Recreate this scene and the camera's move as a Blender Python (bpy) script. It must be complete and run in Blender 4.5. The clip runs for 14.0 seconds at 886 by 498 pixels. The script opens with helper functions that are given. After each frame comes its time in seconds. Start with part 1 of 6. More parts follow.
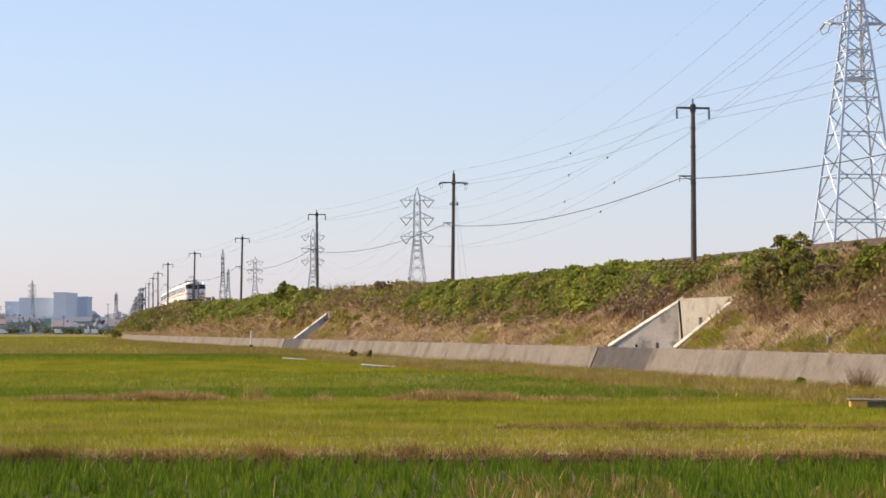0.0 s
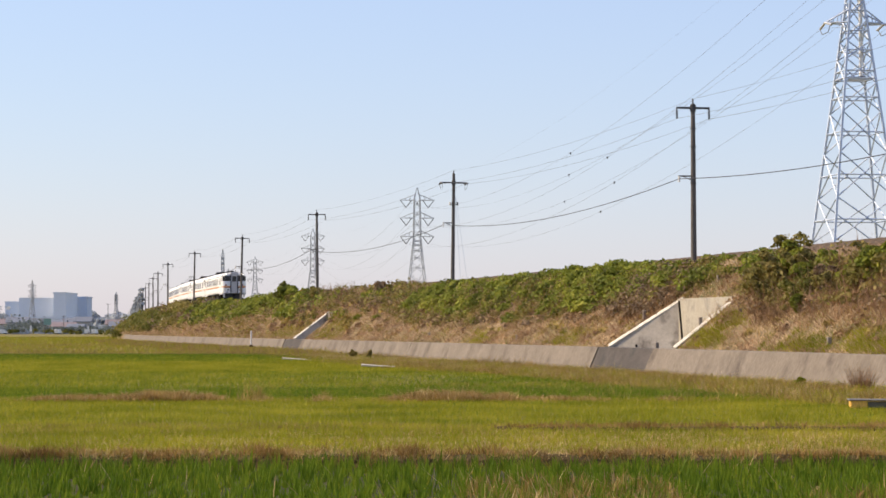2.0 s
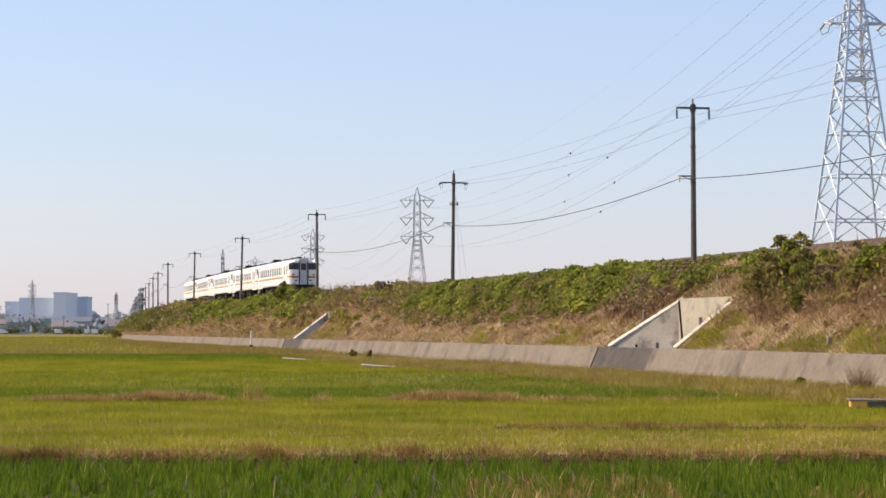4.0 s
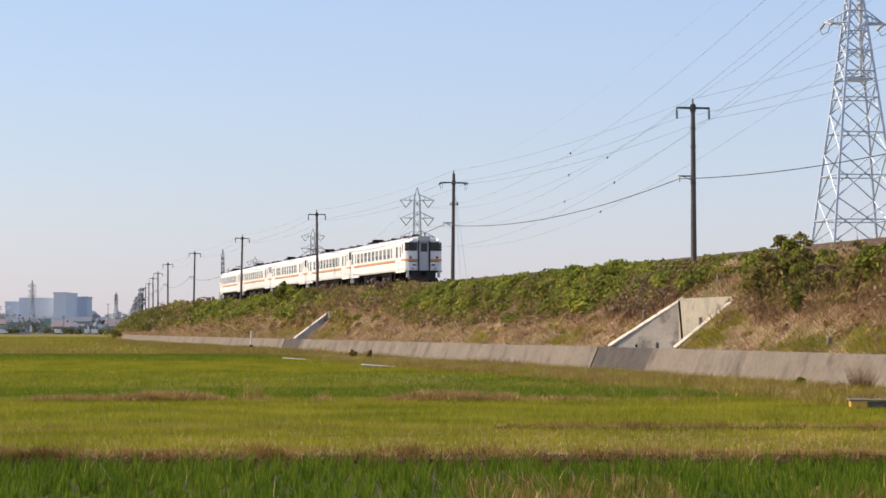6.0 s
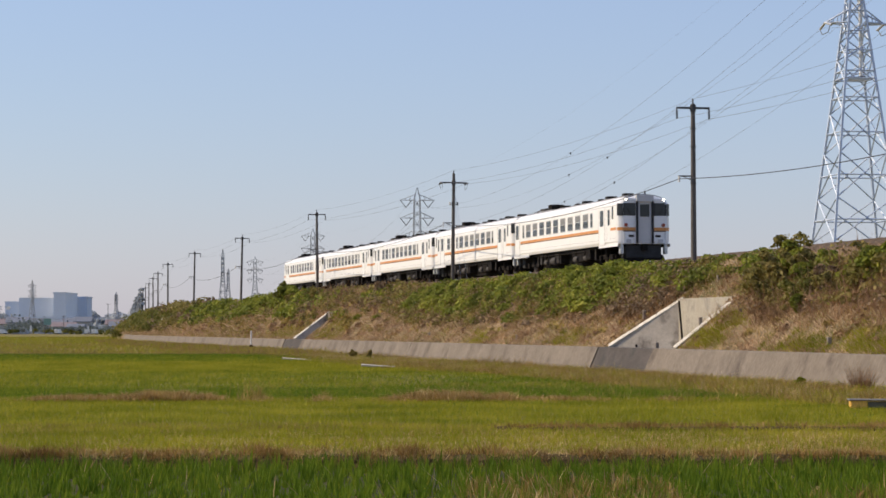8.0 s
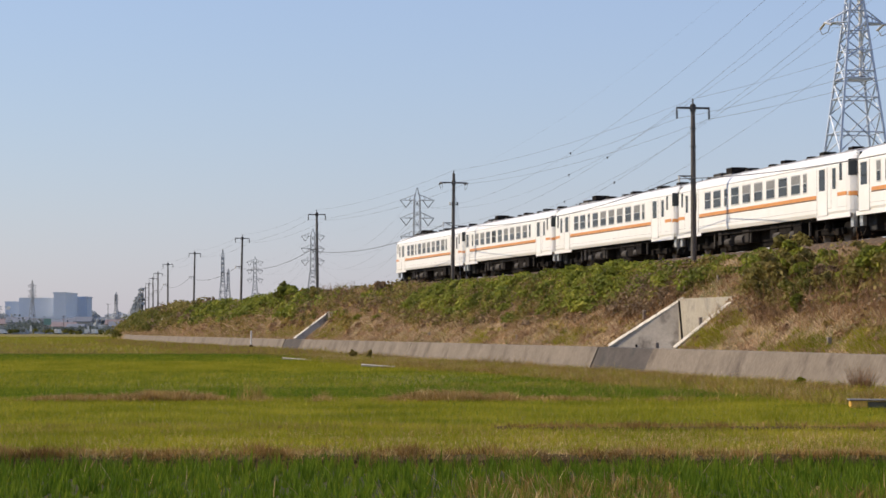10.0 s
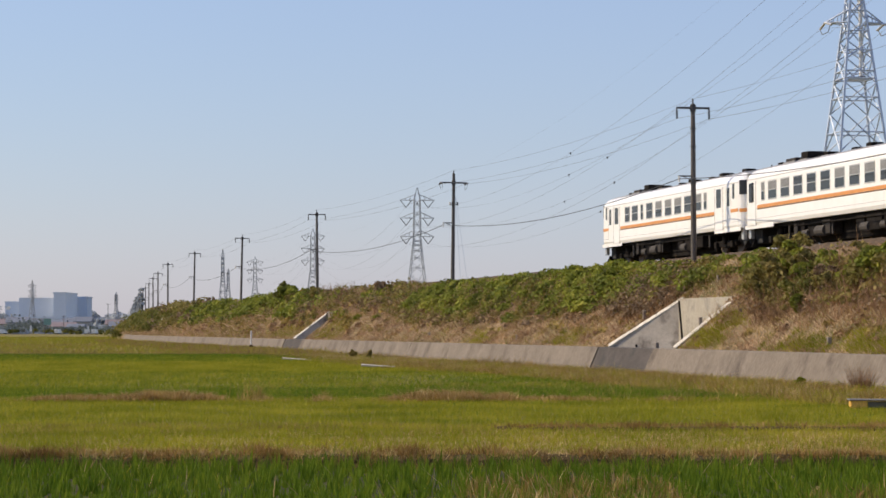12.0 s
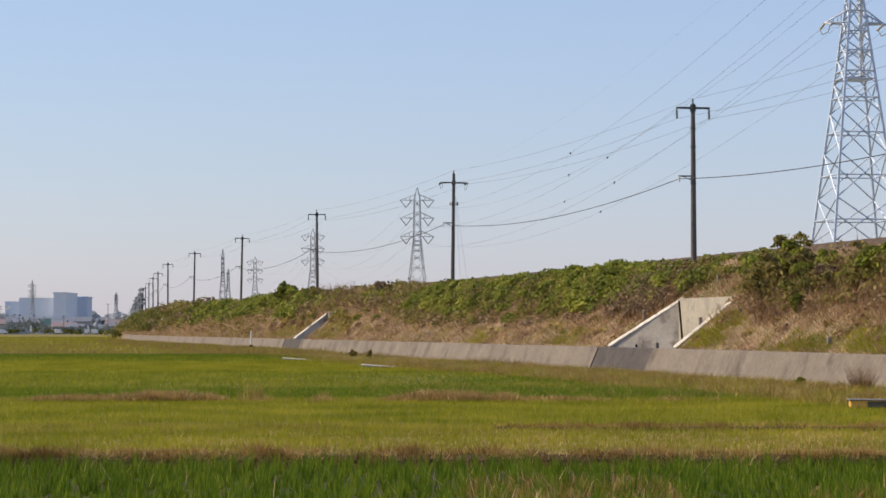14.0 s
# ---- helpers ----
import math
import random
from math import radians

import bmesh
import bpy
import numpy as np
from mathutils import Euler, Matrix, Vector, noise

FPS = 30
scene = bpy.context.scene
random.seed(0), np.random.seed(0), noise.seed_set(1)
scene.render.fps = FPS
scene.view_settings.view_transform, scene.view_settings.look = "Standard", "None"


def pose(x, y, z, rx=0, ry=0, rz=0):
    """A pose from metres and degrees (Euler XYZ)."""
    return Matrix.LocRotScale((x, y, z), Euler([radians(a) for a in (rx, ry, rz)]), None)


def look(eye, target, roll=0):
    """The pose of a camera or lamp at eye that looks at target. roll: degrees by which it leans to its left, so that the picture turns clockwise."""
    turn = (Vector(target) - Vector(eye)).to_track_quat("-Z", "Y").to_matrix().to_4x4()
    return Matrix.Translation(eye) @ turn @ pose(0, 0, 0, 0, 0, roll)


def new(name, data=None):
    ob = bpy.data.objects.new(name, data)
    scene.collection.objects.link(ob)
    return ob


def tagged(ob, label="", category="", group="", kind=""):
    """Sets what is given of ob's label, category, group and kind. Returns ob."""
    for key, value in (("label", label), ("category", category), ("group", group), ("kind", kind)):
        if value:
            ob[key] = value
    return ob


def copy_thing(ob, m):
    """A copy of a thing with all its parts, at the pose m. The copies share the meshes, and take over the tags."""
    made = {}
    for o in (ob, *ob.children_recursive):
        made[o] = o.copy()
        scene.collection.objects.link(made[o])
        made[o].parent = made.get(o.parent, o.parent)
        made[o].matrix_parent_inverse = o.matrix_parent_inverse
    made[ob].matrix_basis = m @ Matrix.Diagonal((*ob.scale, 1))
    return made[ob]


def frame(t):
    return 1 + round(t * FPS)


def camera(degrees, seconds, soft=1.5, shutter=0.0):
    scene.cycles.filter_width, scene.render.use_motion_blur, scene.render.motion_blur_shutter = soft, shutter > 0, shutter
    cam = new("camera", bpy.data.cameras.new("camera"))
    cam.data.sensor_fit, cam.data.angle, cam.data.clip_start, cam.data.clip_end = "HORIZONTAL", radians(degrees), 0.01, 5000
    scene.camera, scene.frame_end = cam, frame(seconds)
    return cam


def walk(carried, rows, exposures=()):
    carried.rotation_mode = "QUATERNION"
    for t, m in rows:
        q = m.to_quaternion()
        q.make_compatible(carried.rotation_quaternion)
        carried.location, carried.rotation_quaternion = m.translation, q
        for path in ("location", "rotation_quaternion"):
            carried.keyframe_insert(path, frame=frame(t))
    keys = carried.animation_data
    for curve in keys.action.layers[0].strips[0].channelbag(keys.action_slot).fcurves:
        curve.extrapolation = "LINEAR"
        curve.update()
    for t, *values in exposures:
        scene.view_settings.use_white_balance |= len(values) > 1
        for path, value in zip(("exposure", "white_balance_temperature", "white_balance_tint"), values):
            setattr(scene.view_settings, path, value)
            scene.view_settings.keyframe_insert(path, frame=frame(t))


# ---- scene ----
# The camera stands on a tripod, level, tilted up a little towards the railway bank.
EYE_Z = 1.75
cam = camera(22.74, 14.0, soft=1.6)
walk(cam, [(0.0, pose(0, 0, EYE_Z, 92.11, 0, 0)), (14.0, pose(0, 0, EYE_Z, 92.11, 0, 0))],
     exposures=[(0.0, 0.29, 6800, 12), (5.5, 0.27, 6750, 12), (6.5, 0.01, 6560, 11), (7.5, -0.10, 6500, 11), (12.0, -0.09, 6500, 11), (13.0, -0.11, 6520, 11), (13.5, -0.09, 6520, 11), (14.0, 0.0, 6520, 11)])

# ---- world and sun: a clear, hazy autumn afternoon, sun from the side ----
SUN_AZ, SUN_EL = radians(-80), radians(39)          # azimuth from +y towards +x
world = bpy.data.worlds.new("sky")
scene.world = world
world.use_nodes = True
wn, wl = world.node_tree.nodes, world.node_tree.links
sky = wn.new("ShaderNodeTexSky")
sky.sky_type, sky.sun_disc = "NISHITA", False
sky.sun_elevation, sky.sun_rotation = SUN_EL, SUN_AZ
sky.altitude, sky.air_density, sky.dust_density, sky.ozone_density = 0, 1.5, 0.3, 6.0
haze = wn.new("ShaderNodeMix")                       # thin high haze whitens the whole sky evenly
haze.data_type = "RGBA"
haze.inputs[0].default_value, haze.inputs[7].default_value = 0.5, (2.70, 3.08, 5.2, 1)
wl.new(sky.outputs[0], haze.inputs[6]), wl.new(haze.outputs[2], wn["Background"].inputs[0])
wn["Background"].inputs[1].default_value = 0.15
sun = new("sun", bpy.data.lights.new("sun", "SUN"))
sun.data.energy, sun.data.angle, sun.data.color = 5.0, radians(0.6), (1.0, 0.83, 0.60)
sun.matrix_world = look((-60, 20, 60), (-60 - math.sin(SUN_AZ) * math.cos(SUN_EL), 20 - math.cos(SUN_AZ) * math.cos(SUN_EL), 60 - math.sin(SUN_EL)))


# ---- materials ----
def node(nt, kind, **values):
    n = nt.nodes.new(kind)
    for k, v in values.items():
        n.inputs[k].default_value = v
    return n


def ramp_between(nt, fac, a, b, lo=0.3, hi=0.7):
    r = nt.nodes.new("ShaderNodeValToRGB")
    e = r.color_ramp.elements
    e[0].position, e[0].color = lo, (*a, 1)
    e[1].position, e[1].color = hi, (*b, 1)
    nt.links.new(fac, r.inputs[0])
    return r.outputs[0]


def mixed(nt, fac, a, b, blend="MIX"):
    m = nt.nodes.new("ShaderNodeMix")
    m.data_type, m.blend_type = "RGBA", blend
    if isinstance(fac, float):
        m.inputs[0].default_value = fac
    else:
        nt.links.new(fac, m.inputs[0])
    nt.links.new(a, m.inputs[6]), nt.links.new(b, m.inputs[7])
    return m.outputs[2]


def surface(name, a, b, rough=0.7, metal=0.0, size=0.5, fine=0.03, bump=0.2, stretch=(1, 1, 1), stain=None, stain_size=2.0, spec=0.5, speck=(0.72, 1.2)):
    """Two colours in large patches and fine grain, with relief; stain: a third colour in sparse blotches."""
    m = bpy.data.materials.new(name)
    m.use_nodes = True
    nt = m.node_tree
    p = nt.nodes["Principled BSDF"]
    co = nt.nodes.new("ShaderNodeTexCoord")
    mp = nt.nodes.new("ShaderNodeMapping")
    mp.inputs["Scale"].default_value = stretch
    nt.links.new(co.outputs["Object"], mp.inputs[0])
    big = node(nt, "ShaderNodeTexNoise", Scale=1 / size, Detail=5.0, Roughness=0.6)
    tiny = node(nt, "ShaderNodeTexNoise", Scale=1 / fine, Detail=3.0)
    nt.links.new(mp.outputs[0], big.inputs["Vector"]), nt.links.new(mp.outputs[0], tiny.inputs["Vector"])
    col = ramp_between(nt, big.outputs[0], a, b)
    grain = ramp_between(nt, tiny.outputs[0], (speck[0],) * 3, (speck[1],) * 3)
    col = mixed(nt, 1.0, col, grain, "MULTIPLY")
    if stain:
        st = node(nt, "ShaderNodeTexNoise", Scale=1 / stain_size, Detail=6.0, Roughness=0.7)
        nt.links.new(mp.outputs[0], st.inputs["Vector"])
        mask = ramp_between(nt, st.outputs[0], (0, 0, 0), (1, 1, 1), 0.5, 0.68)
        s = nt.nodes.new("ShaderNodeRGB")
        s.outputs[0].default_value = (*stain, 1)
        col = mixed(nt, mask, col, s.outputs[0])
    nt.links.new(col, p.inputs["Base Color"])
    p.inputs["Roughness"].default_value, p.inputs["Metallic"].default_value = rough, metal
    p.inputs["Specular IOR Level"].default_value = spec
    if bump:
        bp = node(nt, "ShaderNodeBump", Strength=bump, Distance=fine)
        nt.links.new(tiny.outputs[0], bp.inputs["Height"])
        nt.links.new(bp.outputs[0], p.inputs["Normal"])
    return m


def foliage(name, cols, rough=0.6, patch=3.0, through_light=0.35, blend=0.5):
    """Leaves and blades: a colour for each piece at random, drifting over larger patches; light passes through."""
    m = bpy.data.materials.new(name)
    m.use_nodes = True
    nt = m.node_tree
    p = nt.nodes["Principled BSDF"]
    geo = nt.nodes.new("ShaderNodeNewGeometry")
    big = node(nt, "ShaderNodeTexNoise", Scale=1 / patch, Detail=4.0)
    nt.links.new(geo.outputs["Position"], big.inputs["Vector"])
    mean = nt.nodes.new("ShaderNodeMix")
    mean.inputs[0].default_value = blend
    spread = nt.nodes.new("ShaderNodeMapRange")
    spread.inputs[1].default_value, spread.inputs[2].default_value = 0.3, 0.7
    nt.links.new(big.outputs[0], spread.inputs[0])
    nt.links.new(geo.outputs["Random Per Island"], mean.inputs[2]), nt.links.new(spread.outputs[0], mean.inputs[3])
    r = nt.nodes.new("ShaderNodeValToRGB")
    e = r.color_ramp.elements
    while len(e) < len(cols):
        e.new(0.5)
    for i, c in enumerate(cols):
        e[i].position, e[i].color = 0.12 + 0.76 * i / (len(cols) - 1), (*c, 1)
    nt.links.new(mean.outputs[0], r.inputs[0])
    nt.links.new(r.outputs[0], p.inputs["Base Color"])
    p.inputs["Roughness"].default_value = rough
    p.inputs["Specular IOR Level"].default_value = 0.12
    tr = nt.nodes.new("ShaderNodeBsdfTranslucent")
    nt.links.new(r.outputs[0], tr.inputs[0])
    mx = nt.nodes.new("ShaderNodeMixShader")
    mx.inputs[0].default_value = through_light
    nt.links.new(p.outputs[0], mx.inputs[1]), nt.links.new(tr.outputs[0], mx.inputs[2])
    nt.links.new(mx.outputs[0], nt.nodes["Material Output"].inputs[0])
    return m


def glow(name, col, power):
    m = bpy.data.materials.new(name)
    m.use_nodes = True
    p = m.node_tree.nodes["Principled BSDF"]
    p.inputs["Base Color"].default_value = p.inputs["Emission Color"].default_value = (*col, 1)
    p.inputs["Emission Strength"].default_value = power
    return m


M = {
    "soil": surface("field_soil", (0.16, 0.14, 0.045), (0.26, 0.21, 0.075), 0.95, size=3, fine=0.12, bump=0.6, spec=0.1),
    "bank_soil": surface("bank_soil", (0.19, 0.14, 0.085), (0.33, 0.245, 0.15), 0.95, size=1.6, fine=0.08, bump=0.7, stain=(0.08, 0.09, 0.03), stain_size=3, spec=0.1),
    "concrete": surface("weathered_concrete", (0.168, 0.141, 0.113), (0.222, 0.188, 0.151), 0.9, size=1.0, fine=0.09, bump=0.25, stretch=(1, 0.6, 0.3), speck=(0.86, 1.1), stain=(0.105, 0.086, 0.07), stain_size=1.1, spec=0.2),
    "kerb": surface("pale_kerb_concrete", (0.60, 0.555, 0.47), (0.70, 0.655, 0.57), 0.9, size=0.6, fine=0.03, bump=0.15, stain=(0.40, 0.36, 0.30), stain_size=0.5, spec=0.2),
    "concrete_dark": surface("dark_grey_concrete", (0.062, 0.053, 0.047), (0.10, 0.086, 0.077), 0.85, size=0.8, fine=0.04, bump=0.25, stain=(0.05, 0.048, 0.045), stain_size=0.9, spec=0.25),
    "concrete_pale": surface("pale_concrete", (0.38, 0.34, 0.275), (0.47, 0.425, 0.345), 0.9, size=0.9, fine=0.03, bump=0.15, stain=(0.20, 0.19, 0.17), stain_size=0.9, spec=0.2),
    "levee_soil": surface("dark_levee_earth", (0.06, 0.042, 0.018), (0.115, 0.08, 0.032), 0.95, size=0.6, fine=0.05, bump=0.8, spec=0.1),
    # Stained concrete, its colour lightened to offset the shade on the wing wall.
    "shaded_wing": surface("stained_lightened_concrete", (0.40, 0.35, 0.29), (0.58, 0.52, 0.44), 0.9, size=1.3, fine=0.12, bump=0.1, speck=(0.92, 1.06), stain=(0.17, 0.145, 0.12), stain_size=1.5, spec=0.2),
    "mud": surface("mud_and_gap_shade", (0.045, 0.043, 0.018), (0.085, 0.076, 0.032), 0.9, size=0.7, fine=0.05, bump=0.8, spec=0.2),
    "ballast": surface("rusty_ballast", (0.075, 0.057, 0.043), (0.145, 0.108, 0.08), 0.95, size=0.5, fine=0.07, bump=1.0, spec=0.1),
    "rail": surface("rusted_rail_steel", (0.11, 0.06, 0.035), (0.17, 0.10, 0.06), 0.75, 0.2, size=0.6, fine=0.02),
    "sleeper": surface("grey_sleeper", (0.16, 0.14, 0.12), (0.24, 0.22, 0.19), 0.9, size=0.4, fine=0.03),
    "pole": surface("pole_concrete", (0.085, 0.074, 0.065), (0.13, 0.114, 0.10), 0.85, size=0.5, fine=0.03, stretch=(1, 1, 0.2), bump=0.1),
    "steel_dark": surface("dark_bracket_steel", (0.05, 0.05, 0.05), (0.09, 0.085, 0.08), 0.6, 0.4, size=0.3, fine=0.02),
    # Galvanised steel, brightened and blued for the near pylon's sunlit members.
    "galvanised": surface("galvanised_steel", (0.45, 0.52, 0.62), (0.58, 0.65, 0.76), 0.5, 0.15, size=1.0, fine=0.05, bump=0.05),
    # Darkened copy of that steel, for the far pylons' backlit look.
    "backlit_steel": surface("darkened_grey_steel", (0.24, 0.26, 0.285), (0.33, 0.35, 0.38), 0.6, 0.15, size=1.0, fine=0.05, bump=0.05),
    "wire": surface("wire_aluminium", (0.16, 0.17, 0.18), (0.22, 0.23, 0.25), 0.5, 0.5, size=1.0, fine=0.1, bump=0),
    "cable": surface("black_cable", (0.03, 0.03, 0.033), (0.05, 0.05, 0.055), 0.6, size=1.0, fine=0.1, bump=0),
    "porcelain": surface("white_porcelain", (0.72, 0.70, 0.66), (0.80, 0.78, 0.75), 0.25, size=0.1, fine=0.02, bump=0),
    "white_paint": surface("cream_white_coach_paint", (0.83, 0.825, 0.805), (0.88, 0.875, 0.86), 0.38, size=2.5, fine=0.4, bump=0.0, stain=(0.80, 0.79, 0.755), stain_size=4.0, speck=(0.97, 1.02)),
    "orange_paint": surface("orange_band_paint", (0.62, 0.255, 0.06), (0.70, 0.30, 0.08), 0.4, size=1.5, fine=0.3, bump=0.0, speck=(0.95, 1.04)),
    "door_grey": surface("grey_gangway_paint", (0.50, 0.49, 0.48), (0.56, 0.55, 0.54), 0.5, size=0.8, fine=0.3, bump=0.0, speck=(0.96, 1.03)),
    "roof_grey": surface("grey_roof_paint", (0.22, 0.22, 0.22), (0.32, 0.31, 0.30), 0.7, size=1.2, fine=0.1, bump=0.1),
    "black_gear": surface("near_black_gear", (0.009, 0.0078, 0.0072), (0.026, 0.022, 0.019), 0.85, size=0.4, fine=0.05, bump=0.2, spec=0.08),
    "tank_grey": surface("dusty_grey_tank_paint", (0.055, 0.049, 0.044), (0.10, 0.09, 0.08), 0.7, size=0.3, fine=0.05, bump=0.1, stain=(0.05, 0.042, 0.036), stain_size=0.3, spec=0.2),
    "grey_gear": surface("grey_equipment_paint", (0.025, 0.022, 0.02), (0.055, 0.048, 0.042), 0.7, size=0.4, fine=0.05, bump=0.1, spec=0.15),
    "rubber": surface("black_rubber", (0.02, 0.02, 0.02), (0.035, 0.035, 0.035), 0.8, size=0.4, fine=0.05),
    "wheel": surface("wheel_steel", (0.10, 0.075, 0.055), (0.17, 0.125, 0.09), 0.6, 0.3, size=0.3, fine=0.03),
    "blind": surface("pale_window_blind", (0.19, 0.195, 0.20), (0.25, 0.255, 0.26), 0.8, size=0.4, fine=0.05, bump=0.05),
    "frame_alu": surface("aluminium_window_frame", (0.50, 0.50, 0.49), (0.60, 0.60, 0.58), 0.4, 0.5, size=0.5, fine=0.05, bump=0),
    "yellow_board": surface("yellow_painted_board", (0.62, 0.36, 0.06), (0.75, 0.46, 0.09), 0.6, size=0.3, fine=0.03),
    "grey_board": surface("weathered_grey_board", (0.12, 0.11, 0.10), (0.20, 0.19, 0.17), 0.85, size=0.3, fine=0.03),
    "white_post": surface("white_post_paint", (0.72, 0.71, 0.68), (0.80, 0.79, 0.76), 0.5, size=0.3, fine=0.03),
    "green_sign": surface("green_sign_paint", (0.16, 0.30, 0.27), (0.20, 0.34, 0.30), 0.5, size=1.0, fine=0.2, bump=0),
    "stake": surface("stake_concrete", (0.20, 0.17, 0.15), (0.30, 0.26, 0.22), 0.9, size=0.2, fine=0.03),
    # Both far claddings are paled and blued to imitate distance haze.
    "far_wall": surface("hazed_pale_cladding", (0.66, 0.71, 0.79), (0.70, 0.75, 0.82), 0.9, size=9, fine=1.0, bump=0, speck=(0.97, 1.03)),
    "far_wall_dark": surface("hazed_blue_cladding", (0.50, 0.57, 0.68), (0.54, 0.61, 0.72), 0.9, size=9, fine=1.0, bump=0, speck=(0.97, 1.03)),
    "house_wall": surface("pale_house_render", (0.34, 0.36, 0.38), (0.46, 0.47, 0.48), 0.9, size=3, fine=0.3, bump=0),
    "house_roof": surface("slate_house_roof", (0.13, 0.15, 0.19), (0.20, 0.22, 0.26), 0.8, size=3, fine=0.3, bump=0.1),
    "red_roof": surface("faded_red_roof", (0.20, 0.16, 0.165), (0.27, 0.21, 0.21), 0.8, size=3, fine=0.3, bump=0.1),
    "bark": surface("grey_bark", (0.09, 0.075, 0.055), (0.15, 0.125, 0.10), 0.95, size=0.3, fine=0.04, bump=0.6),
    "rice": foliage("rice_regrowth_blades", [(0.06, 0.11, 0.008), (0.12, 0.19, 0.012), (0.215, 0.27, 0.022)], patch=1.0),
    "rice_yellow": foliage("yellow_green_rice_blades", [(0.175, 0.195, 0.014), (0.285, 0.29, 0.02), (0.44, 0.385, 0.04)], patch=2.5, blend=0.65),
    "straw": foliage("dry_straw", [(0.31, 0.195, 0.085), (0.54, 0.37, 0.16), (0.72, 0.53, 0.26)], patch=1.0, through_light=0.2, blend=0.6),
    "brown_grass": foliage("brown_dead_grass", [(0.12, 0.066, 0.034), (0.29, 0.175, 0.09), (0.47, 0.315, 0.165)], patch=1.5, through_light=0.2),
    "kudzu": foliage("green_creeper_leaves", [(0.075, 0.08, 0.02), (0.155, 0.18, 0.028), (0.235, 0.26, 0.036), (0.34, 0.335, 0.056)], patch=1.3, blend=0.8, through_light=0.33),
    "slope_brown": foliage("matted_pinkish_dead_grass", [(0.20, 0.115, 0.066), (0.45, 0.285, 0.165), (0.64, 0.45, 0.28)], patch=0.9, through_light=0.2, blend=0.8),
    "slope_straw": foliage("bleached_slope_grass", [(0.36, 0.24, 0.135), (0.56, 0.40, 0.23), (0.74, 0.56, 0.34)], patch=0.8, through_light=0.2, blend=0.8),
    "edge_brown": foliage("yellow_brown_dead_grass", [(0.14, 0.078, 0.022), (0.32, 0.195, 0.062), (0.50, 0.335, 0.115)], patch=0.8, through_light=0.25, blend=0.7),
    "verge": foliage("olive_brown_verge_grass", [(0.16, 0.12, 0.04), (0.31, 0.235, 0.065), (0.46, 0.34, 0.10)], patch=1.0, through_light=0.25, blend=0.8),
    "dead_leaf": foliage("withered_brown_leaves", [(0.11, 0.074, 0.043), (0.22, 0.152, 0.09), (0.34, 0.24, 0.14)], patch=0.9, blend=0.7, through_light=0.2),
    "olive_leaf": foliage("olive_shrub_leaves", [(0.10, 0.088, 0.028), (0.215, 0.185, 0.048), (0.35, 0.27, 0.10)], patch=0.8, blend=0.78),
    "dark_leaf": foliage("dark_shrub_leaves", [(0.08, 0.085, 0.02), (0.14, 0.142, 0.03), (0.225, 0.21, 0.05)], patch=2),
    "garden_leaf": foliage("blue_green_garden_leaves", [(0.11, 0.14, 0.13), (0.16, 0.19, 0.18), (0.22, 0.25, 0.23)], patch=8),
    # Leaf colours greyed and blued to put distance haze on far trees.
    "far_leaf": foliage("hazed_distant_leaves", [(0.34, 0.37, 0.40), (0.41, 0.44, 0.47), (0.48, 0.51, 0.53)], patch=20),
}
glass = bpy.data.materials.new("tinted_coach_glass")
glass.use_nodes = True
g = glass.node_tree.nodes["Principled BSDF"]
g.inputs["Base Color"].default_value = (0.025, 0.027, 0.03, 1)
g.inputs["Roughness"].default_value, g.inputs["Specular IOR Level"].default_value = 0.08, 0.35
M["glass"] = glass
M["headlight"] = glow("lit_headlight", (1.0, 0.88, 0.70), 8)
M["lamp_off"] = surface("unlit_red_lamp_lens", (0.30, 0.05, 0.03), (0.36, 0.07, 0.04), 0.25, size=0.1, fine=0.02, bump=0)


# ---- mesh helpers ----
def mesh_of(name, bm, material):
    me = bpy.data.meshes.new(name)
    bm.normal_update()
    bm.to_mesh(me)
    bm.free()
    me.materials.append(material)
    return me


def part(name, bm, material, parent=None, label="", m=None):
    """Links a bmesh as one mesh object under a thing or a part."""
    ob = new(name, mesh_of(name, bm, material))
    if parent:
        ob.parent = parent
    if m:
        ob.matrix_basis = m
    if label:
        tagged(ob, label)
    return ob


def shared(name, me, parent, m):
    ob = new(name, me)
    ob.parent, ob.matrix_basis = parent, m
    return ob


def box(x0, x1, y0, y1, z0, z1, bevel=0.0, bm=None):
    bm = bm or bmesh.new()
    made = bmesh.ops.create_cube(bm, size=1, matrix=Matrix.Translation(((x0 + x1) / 2, (y0 + y1) / 2, (z0 + z1) / 2)) @ Matrix.Diagonal((x1 - x0, y1 - y0, z1 - z0, 1)))
    if bevel:
        es = {e for v in made["verts"] for e in v.link_edges}
        bmesh.ops.bevel(bm, geom=list(es), offset=bevel, segments=2, affect="EDGES", profile=0.6)
    return bm


def rod(a, b, r0, r1=None, sides=8, bm=None):
    """A round bar from a to b."""
    bm = bm or bmesh.new()
    a, b = Vector(a), Vector(b)
    d = b - a
    m = Matrix.Translation((a + b) / 2) @ d.to_track_quat("Z", "Y").to_matrix().to_4x4()
    bmesh.ops.create_cone(bm, cap_ends=True, segments=sides, radius1=r0, radius2=r0 if r1 is None else r1, depth=d.length, matrix=m)
    return bm


